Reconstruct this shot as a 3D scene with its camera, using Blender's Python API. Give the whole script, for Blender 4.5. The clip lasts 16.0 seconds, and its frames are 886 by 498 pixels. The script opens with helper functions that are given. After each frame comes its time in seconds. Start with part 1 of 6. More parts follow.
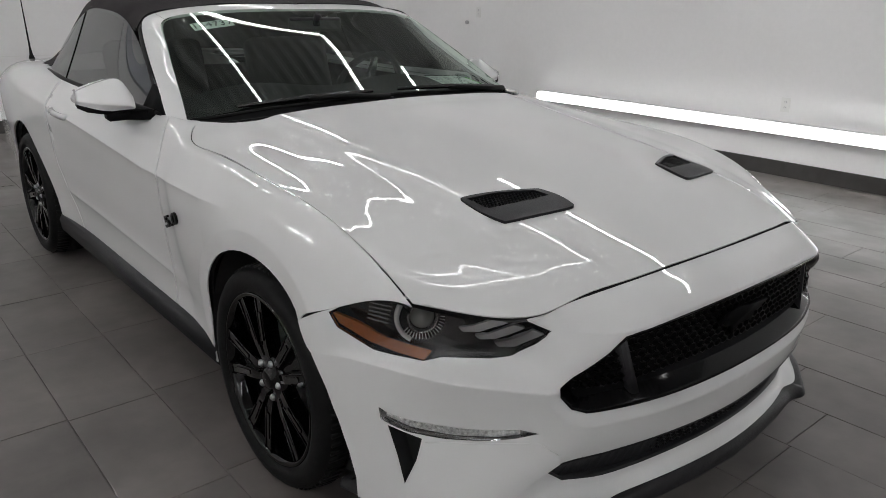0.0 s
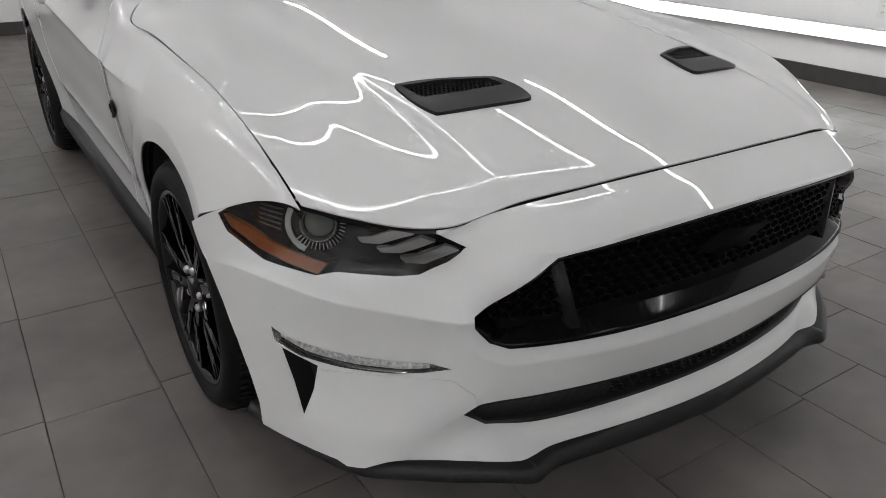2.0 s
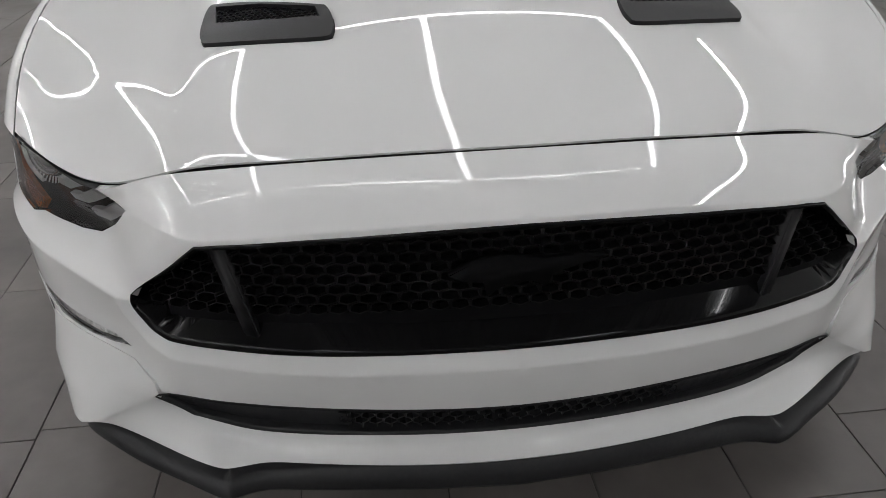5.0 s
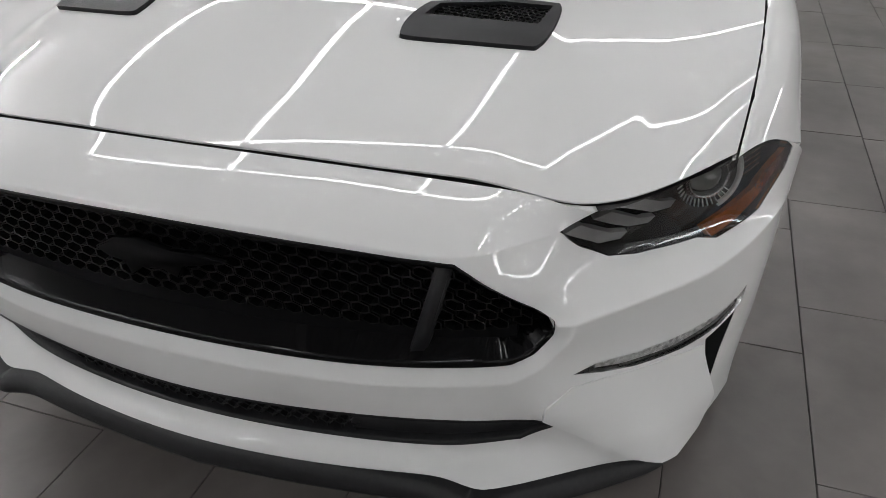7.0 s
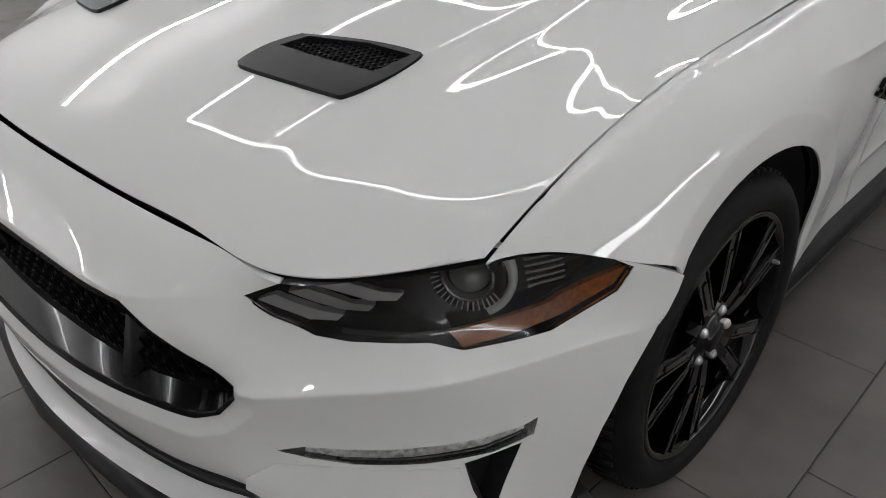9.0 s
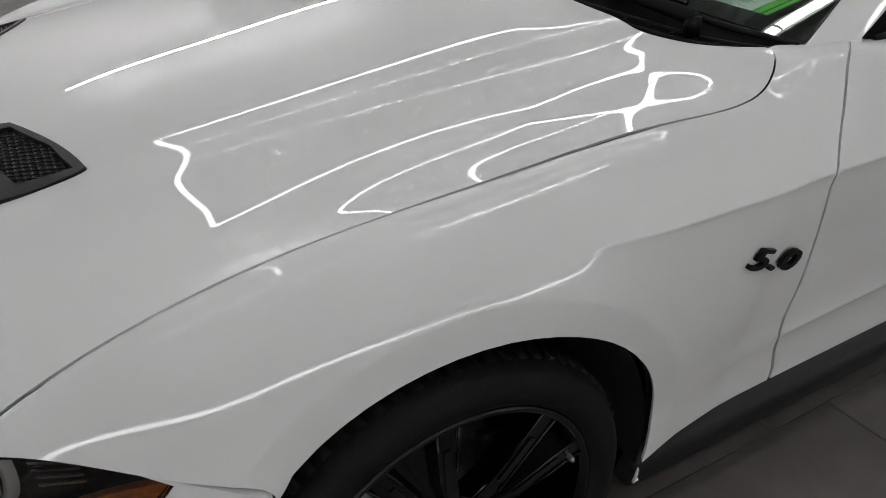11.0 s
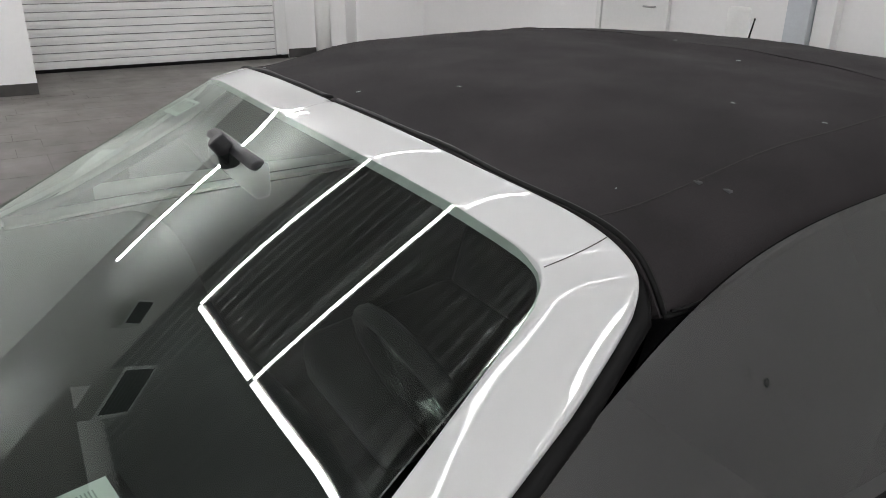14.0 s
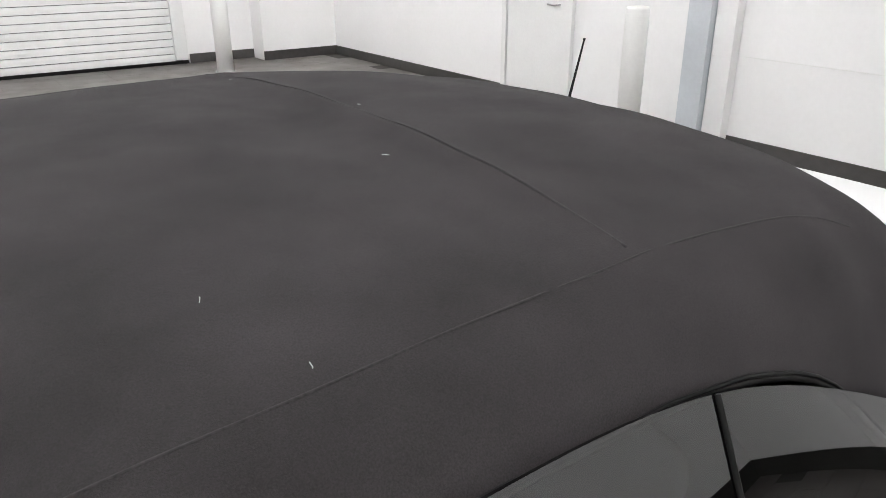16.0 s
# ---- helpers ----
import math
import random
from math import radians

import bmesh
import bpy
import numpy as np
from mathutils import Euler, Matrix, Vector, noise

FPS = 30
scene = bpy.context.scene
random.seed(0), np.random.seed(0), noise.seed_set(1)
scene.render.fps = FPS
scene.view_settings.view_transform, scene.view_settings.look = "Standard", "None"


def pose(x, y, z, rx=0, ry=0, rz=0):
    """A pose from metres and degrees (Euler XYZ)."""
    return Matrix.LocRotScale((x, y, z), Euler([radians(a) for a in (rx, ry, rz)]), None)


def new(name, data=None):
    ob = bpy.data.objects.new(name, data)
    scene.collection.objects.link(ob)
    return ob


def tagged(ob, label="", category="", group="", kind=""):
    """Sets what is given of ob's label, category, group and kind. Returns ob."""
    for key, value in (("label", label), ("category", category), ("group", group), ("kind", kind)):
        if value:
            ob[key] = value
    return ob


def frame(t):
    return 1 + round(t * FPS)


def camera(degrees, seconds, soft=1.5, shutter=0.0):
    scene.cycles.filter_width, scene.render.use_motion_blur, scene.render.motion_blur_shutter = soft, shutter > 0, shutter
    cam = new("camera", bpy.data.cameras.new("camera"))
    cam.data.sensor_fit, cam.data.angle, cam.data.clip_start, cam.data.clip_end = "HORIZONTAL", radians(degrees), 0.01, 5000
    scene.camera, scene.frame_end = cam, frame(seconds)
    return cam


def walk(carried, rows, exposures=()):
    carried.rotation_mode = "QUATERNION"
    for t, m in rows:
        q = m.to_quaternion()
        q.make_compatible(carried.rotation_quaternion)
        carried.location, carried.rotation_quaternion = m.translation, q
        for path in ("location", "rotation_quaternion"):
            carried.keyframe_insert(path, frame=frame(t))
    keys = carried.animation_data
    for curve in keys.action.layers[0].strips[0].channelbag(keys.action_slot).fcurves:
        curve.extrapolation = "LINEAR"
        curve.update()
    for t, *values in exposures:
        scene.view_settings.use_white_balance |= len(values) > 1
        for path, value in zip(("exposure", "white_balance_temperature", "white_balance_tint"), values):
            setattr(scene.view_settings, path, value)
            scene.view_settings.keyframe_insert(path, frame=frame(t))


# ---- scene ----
cam = camera(61.86, 16.0, soft=0.5)
PATH = [
    (0.0, pose(-1.775, -1.832, 1.411, 71.27, -0.69, -39.89)),
    (0.5, pose(-1.690, -1.850, 1.360, 69.03, -0.64, -38.19)),
    (1.0, pose(-1.580, -1.868, 1.334, 67.41, -0.75, -36.35)),
    (1.5, pose(-1.468, -1.868, 1.316, 66.56, -0.64, -34.89)),
    (2.0, pose(-1.312, -1.830, 1.271, 64.94, -0.54, -33.09)),
    (2.5, pose(-1.151, -1.805, 1.233, 63.24, -0.43, -30.44)),
    (3.0, pose(-1.007, -1.829, 1.223, 62.22, -0.25, -27.63)),
    (3.5, pose(-0.838, -1.870, 1.226, 61.53, 0.01, -23.59)),
    (3.7, pose(-0.768, -1.876, 1.228, 61.26, 0.05, -21.73)),
    (5.8, pose(0.176, -1.866, 1.226, 57.56, 1.28, 3.34)),
    (6.0, pose(0.275, -1.834, 1.229, 57.35, 1.20, 5.64)),
    (6.5, pose(0.518, -1.767, 1.238, 57.27, 1.01, 11.66)),
    (7.0, pose(0.738, -1.725, 1.249, 57.36, 0.98, 18.88)),
    (7.5, pose(0.942, -1.644, 1.252, 57.84, 0.94, 25.69)),
    (8.0, pose(1.106, -1.523, 1.242, 58.02, 0.99, 32.01)),
    (8.2, pose(1.164, -1.456, 1.231, 58.09, 1.08, 34.52)),
    (10.3, pose(1.560, -0.744, 1.330, 59.16, -0.03, 57.50)),
    (10.5, pose(1.577, -0.659, 1.336, 59.24, -0.17, 58.59)),
    (11.0, pose(1.570, -0.429, 1.340, 59.20, -0.36, 59.81)),
    (11.5, pose(1.529, -0.195, 1.389, 58.98, -0.50, 60.33)),
    (12.0, pose(1.475, 0.030, 1.434, 58.58, -0.61, 60.10)),
    (12.5, pose(1.409, 0.290, 1.471, 59.96, -0.33, 60.08)),
    (13.0, pose(1.323, 0.490, 1.531, 62.70, -0.03, 59.98)),
    (13.5, pose(1.234, 0.660, 1.596, 65.63, -0.35, 59.85)),
    (14.0, pose(1.159, 0.859, 1.618, 67.78, -0.61, 58.63)),
    (14.5, pose(1.085, 1.049, 1.622, 67.92, -0.71, 57.42)),
    (15.0, pose(1.033, 1.201, 1.630, 67.57, -0.57, 56.91)),
    (15.5, pose(0.998, 1.422, 1.652, 67.50, -0.36, 55.87)),
    (16.0, pose(0.986, 1.648, 1.669, 67.22, 0.13, 54.86)),
]
walk(cam, PATH, exposures=[(0.0, 0.33), (0.5, 0.36), (1.0, 0.44), (1.5, 0.5), (2.5, 0.5), (3.5, 0.5), (6.0, 0.68), (6.5, 0.66), (7.0, 0.74), (7.5, 0.57), (8.0, 0.53), (10.5, 0.38), (11.0, 0.27), (11.5, 0.08), (12.5, -0.1), (13.0, 0.0), (13.5, 0.42), (14.0, 0.7), (14.5, 0.88), (15.0, 1.0), (15.5, 1.25), (16.0, 1.5)])

# ---------------------------------------------------------------- world
world = bpy.data.worlds.new("world")
scene.world = world
world.use_nodes = True
world.node_tree.nodes["Background"].inputs[0].default_value = (0.8, 0.85, 0.9, 1)
world.node_tree.nodes["Background"].inputs[1].default_value = 0.05


# ---------------------------------------------------------------- materials
def material(name, color, rough=0.5, metal=0.0, coat=0.0, spec=0.5, grain=0.0, grain_scale=40.0, stain=0.0, stain_scale=2.0,
             bump=0.0, bump_scale=200.0, rough_var=0.0, per_object=0.0, laid=False):
    """Principled surface with variation at two scales, relief and gloss wear."""
    m = bpy.data.materials.new(name)
    m.use_nodes = True
    nt = m.node_tree
    p = nt.nodes["Principled BSDF"]
    p.inputs["Base Color"].default_value = (*color, 1)
    p.inputs["Roughness"].default_value = rough
    p.inputs["Metallic"].default_value = metal
    p.inputs["Coat Weight"].default_value = coat
    p.inputs["Coat Roughness"].default_value = 0.0
    p.inputs["Specular IOR Level"].default_value = spec
    # laid pieces share a mesh, so their stains run on across the joints
    co = nt.nodes.new("ShaderNodeNewGeometry" if laid else "ShaderNodeTexCoord").outputs["Position" if laid else "Object"]

    def noise_tex(scale, detail=4.0):
        n = nt.nodes.new("ShaderNodeTexNoise")
        n.inputs["Scale"].default_value = scale
        n.inputs["Detail"].default_value = detail
        nt.links.new(co, n.inputs["Vector"])
        return n

    value = None
    for amount, scale in ((grain, grain_scale), (stain, stain_scale)):
        if amount:
            r = nt.nodes.new("ShaderNodeMapRange")
            r.inputs["From Min"].default_value, r.inputs["From Max"].default_value = 0.3, 0.7
            r.inputs["To Min"].default_value, r.inputs["To Max"].default_value = 1 - amount, 1 + amount
            nt.links.new(noise_tex(scale).outputs["Fac"], r.inputs["Value"])
            if value is None:
                value = r.outputs[0]
            else:
                k = nt.nodes.new("ShaderNodeMath")
                k.operation = "MULTIPLY"
                nt.links.new(value, k.inputs[0])
                nt.links.new(r.outputs[0], k.inputs[1])
                value = k.outputs[0]
    if per_object:
        info = nt.nodes.new("ShaderNodeObjectInfo")
        r = nt.nodes.new("ShaderNodeMapRange")
        r.inputs["To Min"].default_value, r.inputs["To Max"].default_value = 1 - per_object, 1 + per_object
        nt.links.new(info.outputs["Random"], r.inputs["Value"])
        if value is None:
            value = r.outputs[0]
        else:
            k = nt.nodes.new("ShaderNodeMath")
            k.operation = "MULTIPLY"
            nt.links.new(value, k.inputs[0])
            nt.links.new(r.outputs[0], k.inputs[1])
            value = k.outputs[0]
    if value is not None:
        mix = nt.nodes.new("ShaderNodeVectorMath")
        mix.operation = "SCALE"
        mix.inputs[0].default_value = color
        nt.links.new(value, mix.inputs["Scale"])
        nt.links.new(mix.outputs[0], p.inputs["Base Color"])
    if rough_var:
        r = nt.nodes.new("ShaderNodeMapRange")
        r.inputs["From Min"].default_value, r.inputs["From Max"].default_value = 0.3, 0.7
        r.inputs["To Min"].default_value, r.inputs["To Max"].default_value = rough - rough_var, rough + rough_var
        nt.links.new(noise_tex(grain_scale * 0.3).outputs["Fac"], r.inputs["Value"])
        nt.links.new(r.outputs[0], p.inputs["Roughness"])
    if bump:
        b = nt.nodes.new("ShaderNodeBump")
        b.inputs["Strength"].default_value = bump
        b.inputs["Distance"].default_value = 0.002
        nt.links.new(noise_tex(bump_scale).outputs["Fac"], b.inputs["Height"])
        nt.links.new(b.outputs[0], p.inputs["Normal"])
    return m


def glow(name, color, strength):
    m = bpy.data.materials.new(name)
    m.use_nodes = True
    p = m.node_tree.nodes["Principled BSDF"]
    p.inputs["Base Color"].default_value = (0.9, 0.9, 0.9, 1)
    p.inputs["Emission Color"].default_value = (*color, 1)
    p.inputs["Emission Strength"].default_value = strength
    return m


def clear(name, tint, gloss=1.0, rough=0.0, sheen=(1.0, 1.0, 1.0)):
    """Thin clear sheet: tinted see-through with a Fresnel gloss."""
    m = bpy.data.materials.new(name)
    m.use_nodes = True
    nt = m.node_tree
    nt.nodes.remove(nt.nodes["Principled BSDF"])
    t = nt.nodes.new("ShaderNodeBsdfTransparent")
    t.inputs[0].default_value = (*tint, 1)
    g = nt.nodes.new("ShaderNodeBsdfGlossy")
    g.inputs["Roughness"].default_value = rough
    g.inputs["Color"].default_value = (*sheen, 1)
    f = nt.nodes.new("ShaderNodeFresnel")
    f.inputs["IOR"].default_value = 1.5 + 0.35 * (gloss - 1)
    x = nt.nodes.new("ShaderNodeMixShader")
    nt.links.new(f.outputs[0], x.inputs[0])
    nt.links.new(t.outputs[0], x.inputs[1])
    nt.links.new(g.outputs[0], x.inputs[2])
    nt.links.new(x.outputs[0], nt.nodes["Material Output"].inputs["Surface"])
    return m


M_PAINT = material("white_car_paint", (0.67, 0.672, 0.668), rough=0.6, coat=1.0, spec=0.0, grain=0.012, grain_scale=900, stain=0.01, stain_scale=3)
M_PLASTIC = material("satin_black_plastic", (0.014, 0.014, 0.0155), rough=0.45, spec=0.28, grain=0.15, grain_scale=120, bump=0.15, bump_scale=900)
M_GLOSS = material("gloss_black_plastic", (0.004, 0.004, 0.0045), rough=0.2, coat=0.3, spec=0.3, grain=0.1, grain_scale=30)
M_PIANO = material("piano_black_plastic", (0.003, 0.003, 0.0033), rough=0.12, coat=0.1, spec=0.12, grain=0.1, grain_scale=30)
M_MESH = material("black_grille_mesh", (0.004, 0.004, 0.0045), rough=0.4, spec=0.22, grain=0.2, grain_scale=60)
M_MATTE = material("matte_black_plastic", (0.0032, 0.0032, 0.0036), rough=0.7, spec=0.08, grain=0.2, grain_scale=90)
M_DARK = material("dark_cavity", (0.004, 0.004, 0.004), rough=0.9)
M_RUBBER = material("tyre_rubber", (0.0056, 0.0056, 0.0057), rough=0.6, spec=0.15, grain=0.3, grain_scale=60, stain=0.25, stain_scale=6, bump=0.3, bump_scale=300)
M_RIM = material("gloss_black_alloy", (0.0016, 0.0016, 0.0018), rough=0.05, coat=0.5, spec=0.1)
M_STEEL = material("brushed_steel", (0.45, 0.45, 0.45), rough=0.3, metal=1.0, grain=0.15, grain_scale=80)
M_CHROME = material("chrome", (0.75, 0.75, 0.76), rough=0.08, metal=1.0)
M_FABRIC = material("black_soft_top_canvas", (0.035, 0.0312, 0.0326), rough=0.95, spec=0.15, grain=0.22, grain_scale=700, stain=0.26, stain_scale=6, bump=0.5, bump_scale=1400)
M_SEAM = material("black_seam_welt", (0.030, 0.027, 0.028), rough=0.8, spec=0.2, grain=0.3, grain_scale=300)
M_TAG = material("grey_tag", (0.06, 0.06, 0.065), rough=0.8, grain=0.2)
M_TRIM = material("black_rubber_trim", (0.006, 0.006, 0.006), rough=0.5, spec=0.14, grain=0.2, grain_scale=50)
M_AMBER = material("amber_reflector", (0.34, 0.095, 0.016), rough=0.2, coat=1.0, grain=0.3, grain_scale=150)
M_LAMP = material("smoked_lamp_plastic", (0.010, 0.010, 0.011), rough=0.2, coat=0.5, grain=0.1)
M_BAR = material("led_bar_frosted", (0.5, 0.5, 0.5), rough=0.3, coat=0.5, grain=0.05)
M_SILVER = material("lamp_silver", (0.5, 0.5, 0.5), rough=0.22, metal=0.9, grain=0.1, grain_scale=100)
M_FOG = material("clear_lamp_reflector", (0.80, 0.81, 0.80), rough=0.25, coat=0.6, grain=0.45, grain_scale=110)
M_TICK = material("pale_lamp_plastic", (0.62, 0.62, 0.60), rough=0.3, coat=0.8, grain=0.1)
M_BALL = material("projector_glass", (0.22, 0.23, 0.22), rough=0.05, coat=1.0, spec=0.8)
M_GLASS = clear("windshield_glass", (0.60, 0.73, 0.65), 2.3, sheen=(0.93, 1.0, 0.94))
M_SIDEGLASS = clear("tinted_side_glass", (0.10, 0.11, 0.11), 2.3)
M_LENS = clear("clear_lamp_lens", (0.86, 0.86, 0.86))
M_DASH = material("black_dashboard", (0.005, 0.005, 0.0056), rough=0.65, spec=0.15, grain=0.08, grain_scale=200, bump=0.05, bump_scale=500)
M_SEAT = material("black_leather", (0.006, 0.006, 0.0065), rough=0.55, spec=0.2, grain=0.2, grain_scale=100, bump=0.3, bump_scale=400)
M_PAPER = material("white_paper", (0.70, 0.74, 0.71), rough=0.7, grain=0.02)
M_INK = material("print_ink", (0.36, 0.39, 0.37), rough=0.7, grain=0.2)
M_GREEN = material("bright_green_card", (0.13, 0.62, 0.05), rough=0.5, grain=0.05)
M_WALL = material("white_wall_paint", (0.80, 0.795, 0.79), rough=0.55, grain=0.012, grain_scale=30, stain=0.02, stain_scale=0.7, bump=0.08, bump_scale=250)
M_GREYWALL = material("grey_wall_paint", (0.6, 0.605, 0.61), rough=0.6, grain=0.03, grain_scale=30, stain=0.05, stain_scale=0.8, bump=0.1, bump_scale=250)
M_CEIL = material("ceiling_paint", (0.5, 0.5, 0.5), rough=0.6, grain=0.03, grain_scale=20, stain=0.04, stain_scale=0.6)
M_BASE = material("dark_grey_base_tile", (0.055, 0.052, 0.05), rough=0.3, grain=0.12, grain_scale=15, stain=0.1, stain_scale=3)
M_TILE = material("grey_porcelain_tile", (0.126, 0.113, 0.106), rough=0.42, rough_var=0.06, grain=0.09, grain_scale=11, stain=0.30, stain_scale=1.9, bump=0.12, bump_scale=60, per_object=0.10, laid=True)
M_GROUT = material("grey_grout", (0.06, 0.055, 0.052), rough=0.9, grain=0.2, grain_scale=80)
M_DOORWHITE = material("white_coated_steel", (0.72, 0.72, 0.71), rough=0.4, grain=0.02, stain=0.03, stain_scale=1.5)
M_WHITEPL = material("white_plastic", (0.75, 0.75, 0.73), rough=0.4, grain=0.02)
M_SIGN = material("dark_grey_sign_letters", (0.05, 0.05, 0.055), rough=0.5, grain=0.05)
M_TUBE = glow("led_tube_glow", (0.99, 0.99, 1.0), 11.0)
M_FARTUBE = glow("bright_led_tube_glow", (0.99, 0.99, 1.0), 28.0)
# for added rows out of view that brighten nose and rear walls
M_FILLTUBE = glow("added_fill_tube_glow", (0.99, 0.99, 1.0), 44.0)
M_BAYTUBE = glow("side_bay_tube_glow", (0.99, 0.99, 1.0), 60.0)
M_WALLTUBE = glow("wall_tube_glow", (0.985, 0.995, 1.0), 7.5)


# ---------------------------------------------------------------- mesh helpers
def part(name, bm, mat, parent=None, label="", smooth=True):
    """Links a bmesh as one mesh object, under a thing or a part."""
    me = bpy.data.meshes.new(name)
    bmesh.ops.recalc_face_normals(bm, faces=bm.faces) if len(bm.faces) < 4000 else None
    bm.to_mesh(me)
    bm.free()
    for f in me.polygons:
        f.use_smooth = smooth
    if mat:
        me.materials.append(mat)
    ob = new(name, me)
    ob.parent = parent
    return tagged(ob, label)


def raw(name, verts, faces, mat, parent=None, label="", smooth=True):
    me = bpy.data.meshes.new(name)
    me.from_pydata([tuple(map(float, v)) for v in verts], [], [tuple(map(int, f)) for f in faces])
    me.update()
    for f in me.polygons:
        f.use_smooth = smooth
    if mat:
        me.materials.append(mat)
    ob = new(name, me)
    ob.parent = parent
    return tagged(ob, label)


def group_thing(name, label, category, group=""):
    return tagged(new(name), label, category, group)


def box(bm, lo, hi, bevel=0.0):
    """A box between two corners, its edges rounded."""
    r = bmesh.ops.create_cube(bm, size=1)
    vs = r["verts"]
    for v in vs:
        v.co = Vector([lo[k] + (v.co[k] + 0.5) * (hi[k] - lo[k]) for k in range(3)])
    if bevel:
        es = list({e for v in vs for e in v.link_edges})
        bmesh.ops.bevel(bm, geom=es, offset=bevel, segments=2, affect="EDGES", profile=0.5)


def boxed(name, lo, hi, mat, parent=None, label="", bevel=0.0):
    bm = bmesh.new()
    box(bm, lo, hi, bevel)
    return part(name, bm, mat, parent, label, smooth=False)


def tube(bm, pts, radius, sides=10, closed=False):
    """A round bar along points; radius may be one value or one for each point."""
    pts = [Vector(p) for p in pts]
    n = len(pts)
    rings = []
    up = Vector((0, 0, 1))
    for i, p in enumerate(pts):
        a, b = pts[(i - 1) % n] if closed or i else p, pts[(i + 1) % n] if closed or i < n - 1 else p
        d = (b - a).normalized()
        s = d.cross(up)
        if s.length < 0.05:
            s = d.cross(Vector((1, 0, 0)))
        s.normalize()
        w = s.cross(d)
        r = radius[i] if isinstance(radius, (list, tuple)) else radius
        rings.append([bm.verts.new(p + (s * math.cos(k * math.tau / sides) + w * math.sin(k * math.tau / sides)) * r) for k in range(sides)])
    for i in range(n if closed else n - 1):
        a, b = rings[i], rings[(i + 1) % n]
        for k in range(sides):
            bm.faces.new((a[k], a[(k + 1) % sides], b[(k + 1) % sides], b[k]))
    if not closed:
        bm.faces.new(rings[0])
        bm.faces.new(rings[-1])


def revolve(bm, profile, axis_point, sides=64, closed=False):
    """Turns (radius, x) pairs about the x axis through a point."""
    o = Vector(axis_point)
    rings = []
    for k in range(sides):
        a = k * math.tau / sides
        rings.append([bm.verts.new(o + Vector((x, r * math.cos(a), r * math.sin(a)))) for r, x in profile])
    m = len(profile)
    for k in range(sides):
        a, b = rings[k], rings[(k + 1) % sides]
        for j in range(m if closed else m - 1):
            bm.faces.new((a[j], a[(j + 1) % m], b[(j + 1) % m], b[j]))


def prism(bm, outline, depth):
    """A slab from an outline of 3D points, pushed along a vector."""
    d = Vector(depth)
    a = [bm.verts.new(Vector(p)) for p in outline]
    b = [bm.verts.new(Vector(p) + d) for p in outline]
    bm.faces.new(a)
    bm.faces.new(b[::-1])
    n = len(a)
    for i in range(n):
        bm.faces.new((a[i], b[i], b[(i + 1) % n], a[(i + 1) % n]))

# ---------------------------------------------------------------- room
XW, XG, YR, YF, ZC = 4.45, -10.15, 7.15, -9.5, 4.0
XD, ZH = -4.15, 4.35  # the deck ends here, and the bay of the roll-up door is higher


def structure(ob, label, category):
    return tagged(ob, label, category, kind="structure")


structure(boxed("wall_east", (XW, YF, 0), (XW + 0.15, YR, ZC), M_WALL), "white painted showroom wall with a long light tube", "wall")
structure(boxed("wall_north", (XG - 0.3, YR, 0), (XW + 0.15, YR + 0.15, ZH), M_WALL), "white painted panelled rear wall", "wall")
structure(boxed("wall_south", (XG - 0.3, YF - 0.15, 0), (XW + 0.15, YF, ZH), M_GREYWALL), "pale grey painted wall facing the car", "wall")
structure(boxed("wall_west_1", (-8.75, YF, 0), (-8.55, 1.36, ZH), M_WALL), "white wall block beside the roll-up door", "wall")
structure(boxed("wall_west_2", (XG - 0.3, 1.2, 2.6), (XG, 4.95, ZH), M_WALL), "white wall above the roll-up door", "wall")
structure(boxed("wall_west_3", (XG - 0.3, 4.95, 0), (XG, YR, ZH), M_WALL), "white wall between door and room corner", "wall")
structure(boxed("wall_west_4", (XG - 0.3, 1.2, 0), (-8.75, 1.36, ZH), M_WALL), "white return wall beside the roll-up door", "wall")
structure(boxed("wall_west_5", (-9.75, 5.95, 0), (XG, 7.15, ZH), M_WALL), "white boxed-out wall corner", "wall")

bm = bmesh.new()
n = 45
x0, x1 = XG - 0.3, XW + 0.15
grid = []
for i in range(n * 4 + 1):
    x = XD + (x1 - XD) * i / (n * 4)
    z = ZC + (0.0, 0.0, 0.065, 0.065)[i % 4]
    grid.append((bm.verts.new((x, YF - 0.15, z)), bm.verts.new((x, YR + 0.15, z))))
for a, b in zip(grid[:-1], grid[1:]):
    bm.faces.new((a[0], b[0], b[1], a[1]))
structure(part("ceiling", bm, M_CEIL, smooth=False), "ribbed grey metal deck ceiling", "ceiling")
structure(boxed("ceiling_slab", (XD, YF - 0.15, ZC + 0.08), (x1, YR + 0.15, ZC + 0.15), M_CEIL), "slab above the ribbed deck", "ceiling")

# floor: a grout bed with tiles laid in running columns
structure(boxed("ceiling_1", (XG - 0.3, YF - 0.15, ZH), (XD + 0.1, YR + 0.15, ZH + 0.1), M_WALL), "smooth white painted ceiling of the higher bay", "ceiling")
structure(boxed("wall_west_6", (XD, YF, ZC + 0.15), (XD + 0.1, YR, ZH), M_WALL), "white wall strip above the end of the ribbed deck", "wall")
structure(boxed("bulkhead", (XD, -3.9, 3.74), (-1.2, -1.72, ZC + 0.02), M_WALL), "smooth pale boxed-in ceiling strip", "bulkhead")
floor = structure(boxed("floor", (x0, YF - 0.15, -0.1), (x1, YR + 0.15, -0.004), M_GROUT), "grey porcelain tile floor", "floor")
